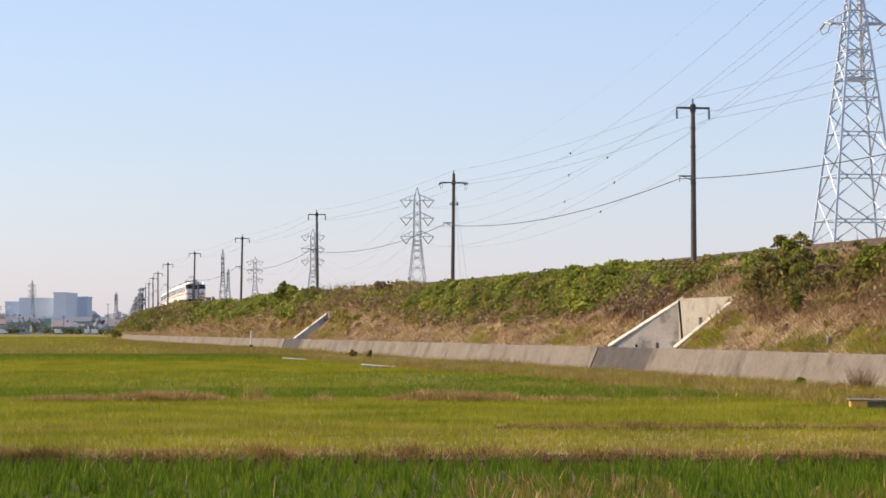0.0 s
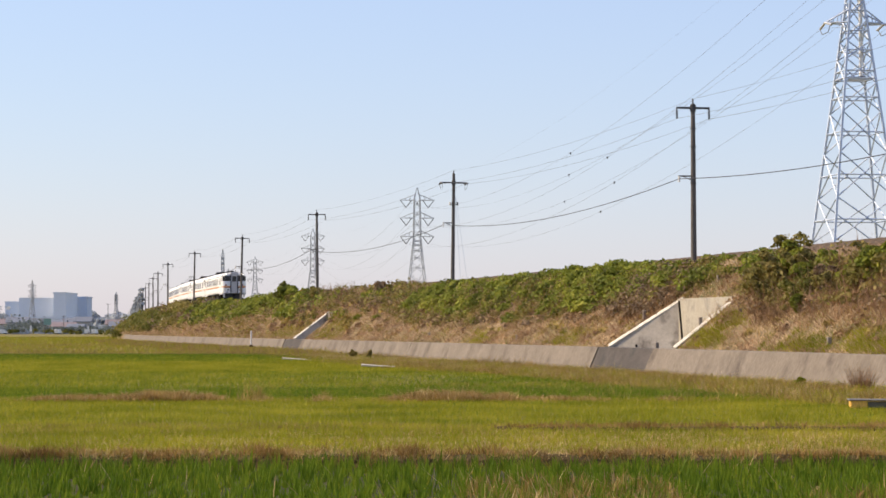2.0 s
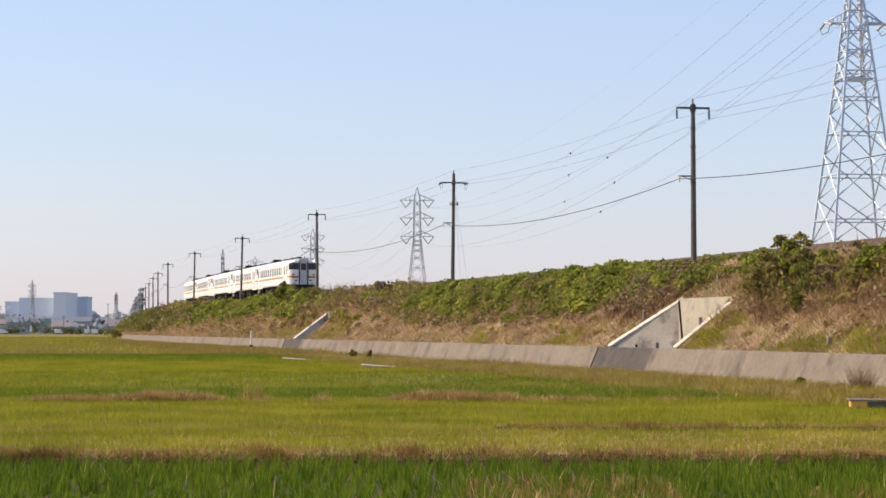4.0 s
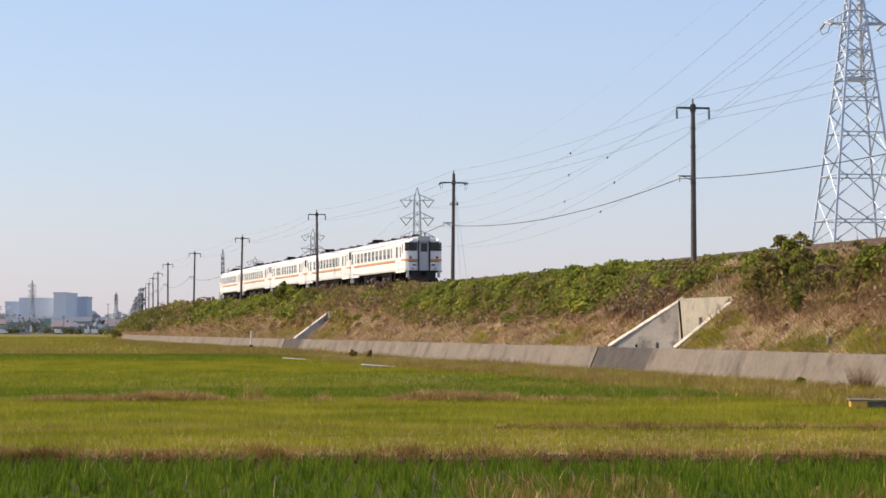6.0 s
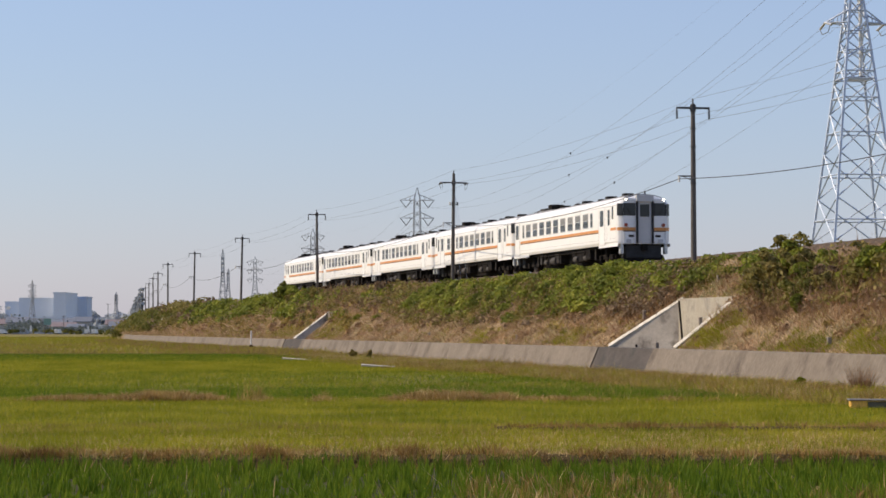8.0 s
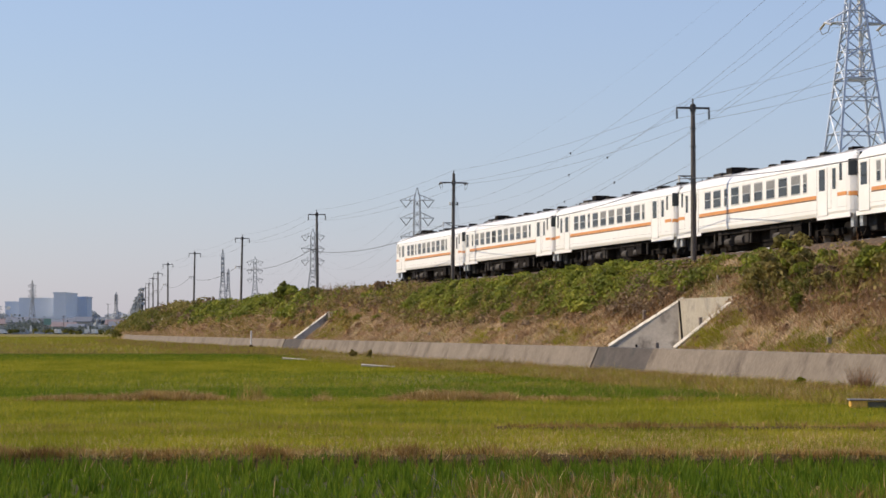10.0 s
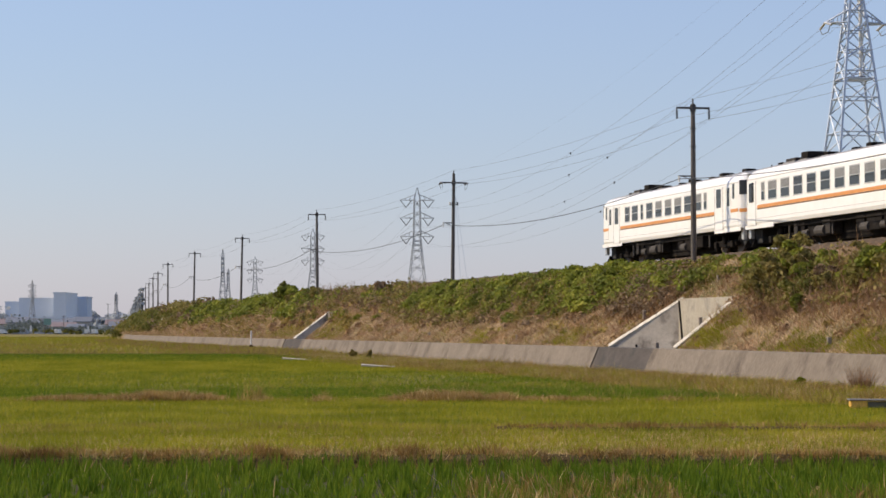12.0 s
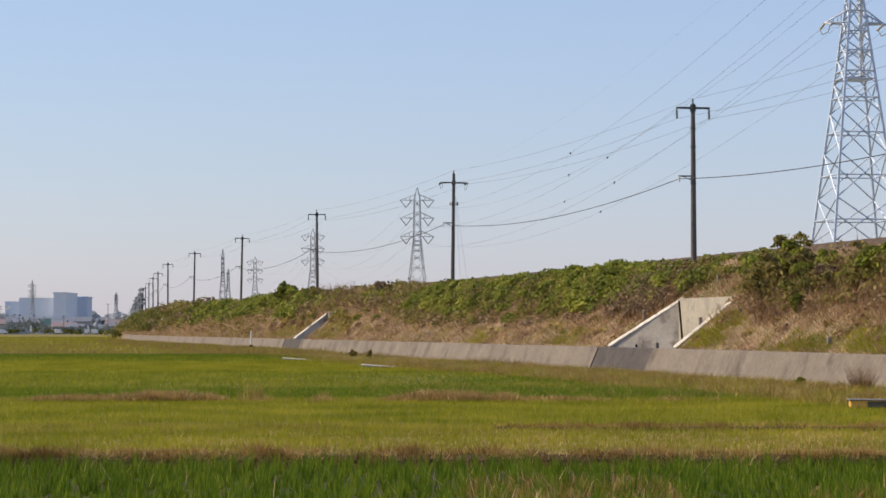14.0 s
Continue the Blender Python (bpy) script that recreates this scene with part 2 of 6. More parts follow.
def prism(profile, y0, y1, bm=None):
    """Extrudes a closed profile of (x, z) along y."""
    bm = bm or bmesh.new()
    a = [bm.verts.new((x, y0, z)) for x, z in profile]
    b = [bm.verts.new((x, y1, z)) for x, z in profile]
    n = len(profile)
    for i in range(n):
        bm.faces.new((a[i], a[(i + 1) % n], b[(i + 1) % n], b[i]))
    bm.faces.new(a[::-1]), bm.faces.new(b)
    bmesh.ops.recalc_face_normals(bm, faces=bm.faces)
    return bm


def big_mesh(name, verts, faces, material, smooth=False):
    """A mesh from arrays of points (n, 3) and faces (m, 3 or 4)."""
    me = bpy.data.meshes.new(name)
    n, k = faces.shape
    me.vertices.add(len(verts)), me.loops.add(n * k), me.polygons.add(n)
    me.vertices.foreach_set("co", verts.astype(np.float32).ravel())
    me.loops.foreach_set("vertex_index", faces.astype(np.int32).ravel())
    me.polygons.foreach_set("loop_start", np.arange(0, n * k, k, dtype=np.int32))
    me.polygons.foreach_set("loop_total", np.full(n, k, dtype=np.int32))
    me.polygons.foreach_set("use_smooth", np.full(n, smooth))
    me.update(calc_edges=True)
    me.validate()
    me.materials.append(material)
    return new(name, me)


# ---- the line of the railway ----
HEAD, BEND, TWIST = -1.34386, -0.00035048, -6.3717e-6
RAIL_Z = 5.10


def line_table():
    s = np.arange(-900, 400.01, 0.5)
    u = np.clip(s, -220, 60)
    h = HEAD + BEND * u + TWIST * u * u / 2
    x = np.concatenate([[0], np.cumsum((np.cos(h[1:]) + np.cos(h[:-1])) / 4)])
    y = np.concatenate([[0], np.cumsum((np.sin(h[1:]) + np.sin(h[:-1])) / 4)])
    i = np.argmin(abs(s))
    k = np.clip((-150 - s) / 120, 0, 1)
    x = x - 0.95 * k * k * (3 - 2 * k)               # the far end bears off a little
    return s, x - x[i] + 7.349, y - y[i] + 125.441, h


LINE_S, LINE_X, LINE_Y, LINE_H = line_table()


def on_line(s, off=0.0, z=0.0):
    """World point s metres along the track, off metres towards the rice fields, at height z. Works on arrays too."""
    h = np.interp(s, LINE_S, LINE_H)
    x = np.interp(s, LINE_S, LINE_X) + off * np.sin(h)
    y = np.interp(s, LINE_S, LINE_Y) - off * np.cos(h)
    return x, y, z + 0 * x


def line_pose(s, off=0.0, z=0.0):
    """A pose at the track whose x axis runs along it, whose -y axis looks at the fields."""
    x, y, z = on_line(s, off, z)
    return pose(float(x), float(y), float(z), 0, 0, math.degrees(float(np.interp(s, LINE_S, LINE_H))))


def sweep(name, profile, s0, s1, step, material, closed=True, wobble=0.0, smooth=False):
    """A profile of (offset, height) swept along the track."""
    ss = np.arange(s0, s1 + 1e-6, step)
    k = len(profile)
    rng = np.random.default_rng(len(name) + k)
    verts = np.zeros((len(ss), k, 3))
    for j, (o, z) in enumerate(profile):
        jo = wobble * rng.normal(size=len(ss)) if wobble else 0
        jz = wobble * rng.normal(size=len(ss)) if wobble else 0
        x, y, _ = on_line(ss, o + jo, 0)
        verts[:, j] = np.stack([x, y, z + jz + 0 * x], 1)
    i = np.arange(len(ss) - 1)[:, None]
    j = np.arange(k if closed else k - 1)[None, :]
    jn = (j + 1) % k
    f = np.stack([i * k + j, (i + 1) * k + j, (i + 1) * k + jn, i * k + jn], -1).reshape(-1, 4)
    ob = big_mesh(name, verts.reshape(-1, 3), f, material, smooth)
    if closed:
        bm = bmesh.new()
        bm.from_mesh(ob.data)
        bm.verts.ensure_lookup_table()
        n = len(ss)
        bm.faces.new([bm.verts[q] for q in range(k)])
        bm.faces.new([bm.verts[(n - 1) * k + q] for q in range(k - 1, -1, -1)])
        bmesh.ops.recalc_face_normals(bm, faces=bm.faces)
        bm.to_mesh(ob.data)
        bm.free()
    return ob
# ---- ground, bank, wall, track ----
bm = bmesh.new()
for x0, x1, y0, y1 in [(-4500, 4500, -600, 4500)]:
    bmesh.ops.create_grid(bm, x_segments=60, y_segments=60, size=1, matrix=Matrix.Translation(((x0 + x1) / 2, (y0 + y1) / 2, 0)) @ Matrix.Diagonal(((x1 - x0) / 2, (y1 - y0) / 2, 1, 1)))
tagged(part("ground", bm, M["soil"]), "flat farmland soil with sparse dry grass", "ground", kind="structure")


def bank_height(off):
    return np.interp(off, [-13, -9.5, -3.9, 3.3, 3.9, 8.45, 8.8], [-0.3, 0.6, 4.62, 4.68, 4.55, 1.05, 1.05])


# two culvert notches are cut into the slope: far lip, inner far corner, inner near corner, back offset
NOTCHES = [(35.2, 37.4, 43.8, 6.05), (-45.2, -44.6, -40.4, 5.85)]


def cut_from(s):
    """Where the slope is cut away at s, as an offset from the track."""
    o = np.full(np.shape(s), 8.43)
    for lip, far, near, back in NOTCHES:
        o = np.where((s >= lip) & (s <= near), np.interp(s, [lip, far], [8.4, back]), o)
    return o


def embankment():
    ss = np.unique(np.concatenate([np.arange(-700, 200.1, 1.0), *[np.concatenate([np.linspace(a, b, 8), [b, c, c + 0.02, a - 0.02]]) for a, b, c, _ in NOTCHES]]))
    rng = np.random.default_rng(4)
    o = cut_from(ss)
    rows = [(-13 + 0 * ss, -0.3 + 0 * ss), (-9.5 + 0 * ss, 0.6 + 0 * ss), (-3.9 + 0 * ss, 4.62 + 0 * ss), (-1.5 + 0 * ss, 4.6 + 0 * ss), (1.5 + 0 * ss, 4.6 + 0 * ss), (3.3 + 0 * ss, 4.66 + 0 * ss), (3.9 + 0 * ss, 4.55 + 0 * ss)]
    for k in (0.3, 0.6, 1.0):
        of = 3.9 + (o - 3.9) * k
        rows.append((of, bank_height(of) + (rng.normal(size=len(ss)) * 0.05 if k < 1 else -0.03)))
    rows += [(o + 0.015, np.minimum(bank_height(o), 0.95)), (8.5 + 0 * ss, 0.95 + 0 * ss), (8.5 + 0 * ss, -0.3 + 0 * ss)]
    k = len(rows)
    verts = np.stack([np.stack([*on_line(ss, of)[:2], z], 1) for of, z in rows], 1)
    i, j = np.arange(len(ss) - 1)[:, None], np.arange(k - 1)[None, :]
    f = np.stack([i * k + j, (i + 1) * k + j, (i + 1) * k + j + 1, i * k + j + 1], -1).reshape(-1, 4)
    return big_mesh("embankment", verts.reshape(-1, 3), f, M["bank_soil"])


tagged(embankment(), "earth railway embankment overgrown with creeper and dry grass", "embankment", kind="structure")
tagged(sweep("ballast_bed", [(-2.7, 4.55), (-1.95, 5.06), (-1.2, 5.0), (1.2, 5.0), (1.95, 5.06), (2.7, 4.55)], -700, 200, 0.5, M["ballast"], wobble=0.008), "brown stone ballast under the track", "ballast", kind="structure")
track = new("railway_track")
tagged(track, "rusty single railway track on grey sleepers", "track", kind="structure")
for o in (-0.5335, 0.5335):
    r = sweep("rail", [(o - 0.06, 4.97), (o + 0.06, 4.97), (o + 0.02, 5.0), (o + 0.034, 5.06), (o + 0.034, RAIL_Z), (o - 0.034, RAIL_Z), (o - 0.034, 5.06), (o - 0.02, 5.0)], -500, 190, 2.0, M["rail"])
    r.parent = track
sleeper = mesh_of("sleeper", box(-0.11, 0.11, -1.0, 1.0, -0.14, 0.0, 0.01), M["sleeper"])
for i in range(260):
    shared("sleeper", sleeper, track, line_pose(62 - i * 0.62, 0, 4.995))


def sheet(name, points, thick, material, parent, label=""):
    """A slab through four corners given as (s, offset, height), thickened along the way that the corners' normal points."""
    c = [Vector([float(q) for q in on_line(s, o, z)]) for s, o, z in points]
    n = (c[1] - c[0]).cross(c[-1] - c[0]).normalized() * thick
    bm = bmesh.new()
    a, b = [bm.verts.new(p) for p in c], [bm.verts.new(p + n) for p in c]
    for i in range(len(c)):
        j = (i + 1) % len(c)
        bm.faces.new((a[i], a[j], b[j], b[i]))
    bm.faces.new(a[::-1]), bm.faces.new(b)
    bmesh.ops.recalc_face_normals(bm, faces=bm.faces)
    bmesh.ops.bevel(bm, geom=bm.edges[:], offset=0.015, segments=1, affect="EDGES")
    return part(name, bm, material, parent, label)


def beam(name, a, b, w, h, material, parent, label="", roll=0):
    """A square kerb between two places given as (s, offset, height)."""
    a, b = Vector([float(q) for q in on_line(*a)]), Vector([float(q) for q in on_line(*b)])
    d = b - a
    m = Matrix.Translation(a) @ d.to_track_quat("X", "Z").to_matrix().to_4x4() @ pose(0, 0, 0, roll, 0, 0)
    bm = box(0, d.length, -w / 2, w / 2, -h, 0, 0.02)
    bmesh.ops.transform(bm, matrix=m, verts=bm.verts)
    return part(name, bm, material, parent, label)


# retaining wall along the foot of the bank, cast in lengths, with recessed dark lengths below the culverts
wall = tagged(new("retaining_wall"), "battered grey-brown concrete retaining wall at the bank's foot", "wall", kind="structure")
EDGES = [84, 72, 59.65, 42.1, 34.6] + [34.6 - 18.6 * i for i in range(1, 4)] + [-39.9, -47.5] + [-47.5 - 21.0 * i for i in range(1, 10)]
for i, (s1, s0) in enumerate(zip(EDGES, EDGES[1:])):
    dark_length = s1 in (42.1, -39.9)
    back, jit = (0.06, 0.0) if dark_length else (0.0, 0.012 * math.sin(i * 2.4))
    p = [(9.32 - back + jit, -0.2), (8.78 - back + jit, 1.04), (8.74 - back + jit, 1.07), (8.42, 1.07), (8.42, -0.2)]
    panel = sweep("wall_length", p, s0 + 0.008, s1 - 0.008, (s1 - s0 - 0.016) / 6, M["concrete_dark" if dark_length else "concrete"])
    panel.parent = wall
    if dark_length:
        tagged(panel, "darker recessed length of wall")

for n, (lip, far, near, back) in enumerate(NOTCHES):
    zb = float(bank_height(back))
    cul = tagged(new("culvert_headwall"), "concrete culvert headwall with sloping wing walls in the bank", "culvert")
    sheet("back_wall", [(far - 0.2, back + 0.06, 0.95), (near + 0.1, back + 0.06, 0.95), (near + 0.1, back + 0.06, zb + 0.1), (far - 0.2, back + 0.06, zb + 0.1)], 0.12, M["concrete_pale" if n == 0 else "concrete"], cul, "sunlit back wall")
    sheet("wing_wall", [(lip + 0.12, 8.46, 0.95), (lip + 0.12, 8.46, 1.12), (far + 0.12, back + 0.05, zb + 0.08), (far + 0.12, back + 0.05, 0.95)], 0.14, M["shaded_wing"], cul, "stained wing wall, lightened to offset its shade")
    sheet("wing_wall", [(near - 0.05, 8.46, 0.95), (near - 0.05, 8.46, 1.12), (near - 0.05, back + 0.05, zb + 0.08), (near - 0.05, back + 0.05, 0.95)], 0.14, M["concrete_pale" if n == 0 else "concrete"], cul)
    beam("kerb", (lip + 0.02, 8.5, 1.14), (far + 0.02, back, zb + 0.15), 0.28 if n == 0 else 0.2, 0.10, M["kerb"], cul, "pale sloping kerb", 34)
    if n == 0:
        beam("kerb", (near + 0.05, 8.5, 1.13), (near + 0.05, back, zb + 0.12), 0.22, 0.07, M["kerb"], cul, "pale sloping kerb", 16)
    sheet("floor_slab", [(lip, 8.5, 0.93), (near, 8.5, 0.93), (near, back, 0.93), (far, back, 0.93)], 0.06, M["concrete_dark"], cul)
    # A black rod draws the shaded gap down the inner corner.
    j = Vector([float(q) for q in on_line(far + 0.62, back + 0.2, 0.95)])
    top = Vector([float(q) for q in on_line(far + 0.12, back + 0.2, zb)])
    part("corner_gap", rod(j, top, 0.05), M["black_gear"], cul, "dark rod drawing the shaded corner gap")
    for ds, dz in [(2.2, 0.6), (4.2, 0.9)]:
        h = Vector([float(q) for q in on_line(far + ds, back + 0.2, 0.95 + dz)])
        part("weep_hole", rod(h, h + Vector((-0.06, -0.01, 0)), 0.07, sides=10), M["black_gear"], cul)
    for k, z in [(0.36, 1.12), (0.62, 1.72)]:
        h = Vector([float(q) for q in on_line(lip + 0.12 + (far - lip) * k, 8.46 + (back - 8.46) * k, z)])
        n = Vector([float(q) for q in on_line(lip + 1.12 + (far - lip) * k, 8.46 + (back - 8.46) * k + (far - lip) / (8.46 - back), z)]) - h
        n.normalize()
        part("weep_hole", rod(h - n * 0.06, h + n * 0.02, 0.06, sides=10), M["black_gear"], cul)
# ---- the diesel railcars ----
CAR, HALF = 21.3, 10.65
ROOFLINE = [(1.38, 1.06), (1.43, 1.2), (1.43, 2.95), (1.39, 3.12), (1.27, 3.30), (1.0, 3.46), (0.6, 3.58), (0.0, 3.63)]


def car_section():
    half = ROOFLINE
    return [(-y, z) for y, z in half[:-1]] + [half[-1]] + [(y, z) for y, z in half[-2::-1]]


# distance of each window's middle behind the leading end, and its width
# a car with a cab at each end, and a car with one cab and a door close to its other end
TWO_CABS = {"windows": [(5.8, 1.0), (7.22, 1.0), (8.64, 1.0), (10.08, 1.0), (11.52, 1.0), (12.96, 1.0), (15.3, 1.0), (16.55, 0.85)], "narrow": [(4.78, 0.42), (14.15, 0.42)], "doors": [3.0, 18.4], "crew": [1.78, 19.5], "band": (3.6, 17.75)}
ONE_CAB = {"windows": [(5.95 + 1.46 * k, 1.0) for k in range(9)], "narrow": [(4.85, 0.42), (18.75, 0.42)], "doors": [3.0, 20.15], "crew": [1.78], "band": (3.6, 19.45)}


def railcar(lit, plan):
    """x runs forward, from -10.65 to 10.65 between couplings; z = 0 at the rail head."""
    car = new("railcar")
    tagged(car, "cream-white diesel railcar with an orange band" + (" and lit headlights" if lit else ""), "train car", "railcars of the train")
    L = 10.40
    one = plan is ONE_CAB
    # body shell: a lengthwise skin with rounded ends
    sec = car_section()
    bm = bmesh.new()
    rings = []
    for x, k in [(-L, 0.82), (-L + 0.05, 0.88), (-L + 0.14, 0.95), (-L + 0.36, 1.0), (L - 0.36, 1.0), (L - 0.14, 0.95), (L - 0.05, 0.88), (L, 0.82)]:
        rings.append([bm.verts.new((x, y * k, z if z < 3.2 else 3.2 + (z - 3.2) * (0.35 + 0.65 * (k - 0.82) / 0.18))) for y, z in sec])
    for a, b in zip(rings, rings[1:]):
        for i in range(len(sec) - 1):
            bm.faces.new((a[i], a[i + 1], b[i + 1], b[i]))
        bm.faces.new((a[-1], a[0], b[0], b[-1]))
    bm.faces.new(rings[0]), bm.faces.new(rings[-1])
    bmesh.ops.recalc_face_normals(bm, faces=bm.faces)
    part("body", bm, M["white_paint"], car)
    # roof covering just above the shell
    prof = [(y, z + 0.012) for y, z in sec if z > 3.4] + [(y, z - 0.02) for y, z in sec[::-1] if z > 3.4]
    bm = bmesh.new()
    a = [bm.verts.new((-L + 0.25, y, z)) for y, z in prof]
    b = [bm.verts.new((L - 0.25, y, z)) for y, z in prof]
    for i in range(len(prof)):
        j = (i + 1) % len(prof)
        bm.faces.new((a[i], a[j], b[j], b[i]))
    bm.faces.new(a), bm.faces.new(b)
    bmesh.ops.recalc_face_normals(bm, faces=bm.faces)
    part("roof_cover", bm, M["roof_grey"], car, "grey roof sheet")
    for side in (-1, 1):
        fy = side * 1.43

        def plate(x0, x1, z0, z1, out, thick=0.02, bevel=0.0):
            y0, y1 = sorted((fy + side * (out - thick), fy + side * out))
            return box(x0, x1, y0, y1, z0, z1, bevel)
        for d, w in plan["windows"] + plan["narrow"]:
            x = HALF - d
            fr = part("window", plate(x - w / 2, x + w / 2, 2.06, 2.86, 0.012, bevel=0.008), M["frame_alu"], car)
            blinded = (int(d * 10) % 3 != 0)
            part("upper_pane", plate(x - w / 2 + 0.05, x + w / 2 - 0.05, 2.49, 2.81, 0.018), M["blind"] if blinded else M["glass"], fr)
            part("lower_pane", plate(x - w / 2 + 0.05, x + w / 2 - 0.05, 2.11, 2.45, 0.018), M["glass"], fr)
        for d in plan["doors"]:
            x = HALF - d
            dr = part("sliding_door", plate(x - 0.52, x + 0.52, 1.08, 2.95, 0.006, bevel=0.004), M["white_paint"], car)
            for e in (-0.53, 0.53):
                part("door_seam", plate(x + e - 0.012, x + e + 0.012, 1.1, 2.95, 0.010), M["roof_grey"], dr)
            part("door_window", plate(x - 0.3, x + 0.3, 2.05, 2.88, 0.014), M["glass"], dr)
            part("footboard", box(x - 0.5, x + 0.5, fy - side * 0.12 - 0.05, fy - side * 0.12 + 0.05, 0.92, 1.08, 0.01), M["grey_gear"], dr)
        for d in plan["crew"]:
            x = HALF - d
            cd = part("crew_door", plate(x - 0.3, x + 0.3, 1.3, 2.95, 0.006), M["white_paint"], car)
            part("door_window", plate(x - 0.17, x + 0.17, 2.06, 2.86, 0.012), M["glass"], cd)
            part("door_seam", plate(x - 0.31, x - 0.295, 1.3, 2.95, 0.010), M["roof_grey"], cd)
        for e in ((1,) if one else (-1, 1)):
            xs = sorted((e * (HALF - 1.0), e * (HALF - 1.24)))
            part("cab_side_window", plate(xs[0], xs[1], 2.36, 3.0, 0.012), M["glass"], car)
            bend = [(L - 0.22, 1.39), (L - 0.14, 1.36), (L - 0.05, 1.26), (L + 0.028, 1.15)]
            for name, z0, z1, proud, mat, lab in (("corner_window", 2.5, 3.12, 0.012, "glass", "dark windscreen pane wrapped round the cab's corner"), ("corner_band", 1.74, 1.90, 0.006, "orange_paint", "orange band round the cab's corner")):
                prof = [(e * (x + proud * 0.5), side * (y + proud)) for x, y in bend] + [(e * (x - 0.03), side * (y - 0.04)) for x, y in bend[::-1]]
                bm = bmesh.new()
                lo, up = [bm.verts.new((x, y, z0)) for x, y in prof], [bm.verts.new((x, y, z1)) for x, y in prof]
                for q in range(len(prof)):
                    r = (q + 1) % len(prof)
                    bm.faces.new((lo[q], lo[r], up[r], up[q]))
                for q in range(3):
                    for row in (lo, up):
                        bm.faces.new((row[q], row[q + 1], row[6 - q], row[7 - q]))
                bmesh.ops.recalc_face_normals(bm, faces=bm.faces)
                part(name, bm, M[mat], car, lab)
            xs = sorted((e * (HALF - 0.56), e * (HALF - (1.45 if e > 0 else 1.5))))
            part("band", plate(xs[0], xs[1], 1.77, 1.91, 0.011), M["orange_paint"], car, "short orange band beside the cab")
        part("band", plate(HALF - plan["band"][1], HALF - plan["band"][0], 1.77, 1.91, 0.004), M["orange_paint"], car, "long orange band below the windows")
        part("band_edge", plate(HALF - plan["band"][1], HALF - plan["band"][0], 1.72, 1.765, 0.005), M["rail"], car, "thin brown line under the orange band")
        for a, b in ((0.3, 3.62), (17.6, 21.0)):
            part("skirt", plate(HALF - b, HALF - a, 0.93, 1.10, -0.022, 0.03, 0.006), M["white_paint"], car, "white skirt below the doors")
        part("gutter", plate(-L + 0.3, L - 0.3, 3.02, 3.05, 0.0, 0.03), M["door_grey"], car)
        part("sill_seam", plate(-L + 0.3, L - 0.3, 1.34, 1.35, 0.003), M["roof_grey"], car)
    # end faces
    for e in (-1, 1):
        f = e * L

        def face(y0, y1, z0, z1, out, thick=0.04, bevel=0.0):
            a, b = sorted((f + e * (out - thick), f + e * out))
            return box(a, b, y0, y1, z0, z1, bevel)
        end = part("end_wall", face(-1.15, 1.15, 1.07, 3.26, 0.03, 0.05, 0.02), M["white_paint"], car)
        gd = part("gangway_door", face(-0.36, 0.36, 1.1, 3.16, 0.05, 0.06, 0.015), M["door_grey"], end, "pale grey gangway door")
        part("gangway_surround", face(-0.46, -0.37, 1.08, 3.24, 0.17, 0.15, 0.01), M["rubber"], end)
        part("gangway_surround", face(0.37, 0.46, 1.08, 3.24, 0.17, 0.15, 0.01), M["rubber"], end)
        part("roof_brow", face(-1.0, 1.0, 3.22, 3.4, 0.05, 0.12, 0.04), M["white_paint"], end, "white edge of the roof over the windscreens")
        part("gangway_hood", face(-0.46, 0.46, 3.2, 3.56, 0.15, 0.2, 0.03), M["door_grey"], end)
        part("door_window", face(-0.25, 0.25, 2.45, 3.08, 0.062), M["glass"], gd)
        for y in (-1, 1):
            part("side_steps", box(*sorted((f - e * 0.35, f - e * 0.05)), *sorted((y * 1.1, y * 1.26)), 0.55, 1.08, 0.02), M["frame_alu"], car, "pale grey cab steps")
            if one and e < 0:
                continue
            ys = sorted((y * 0.49, y * 1.14))
            w = part("windscreen", face(ys[0], ys[1], 2.5, 3.15, 0.045, 0.03, 0.01), M["rubber"], end, "black-framed windscreen")
            part("pane", face(ys[0] + 0.05, ys[1] - 0.05, 2.54, 3.11, 0.05), M["glass"], w)
            part("wiper", rod((f + e * 0.07, y * 0.75, 2.56), (f + e * 0.07, y * 0.95, 2.9), 0.012, bm=None), M["black_gear"], w)
            ys = sorted((y * 0.48, y * 1.145))
            part("band", face(ys[0], ys[1], 1.74, 1.90, 0.036, 0.02), M["orange_paint"], end)
            part("band_edge", face(ys[0], ys[1], 1.68, 1.74, 0.034, 0.02), M["rail"], end)
            part("number_lamp_panel", face(y * 0.72 - 0.14, y * 0.72 + 0.14, 1.40, 1.52, 0.05, 0.03, 0.015), M["grey_gear"], end)
            hl = part("headlight", rod((f - e * 0.16, y * 1.0, 3.32), (f + e * 0.08, y * 1.0, 3.32), 0.10, 0.085, 16), M["frame_alu"], end, "round headlight in a metal rim")
            part("lens", rod((f + e * 0.07, y * 1.0, 3.32), (f + e * 0.09, y * 1.0, 3.32), 0.058, 0.055, 16), M["headlight"] if lit and e > 0 else M["glass"], hl)
            part("tail_lamp", rod((f, y * 1.0, 2.02), (f + e * 0.08, y * 1.0, 2.02), 0.10, 0.09, 12), M["lamp_off"], end, "red tail lamp lens")
            part("handrail", rod((f + e * 0.08, y * 1.08, 1.25), (f + e * 0.08, y * 1.08, 1.65), 0.015, sides=6), M["frame_alu"], end)
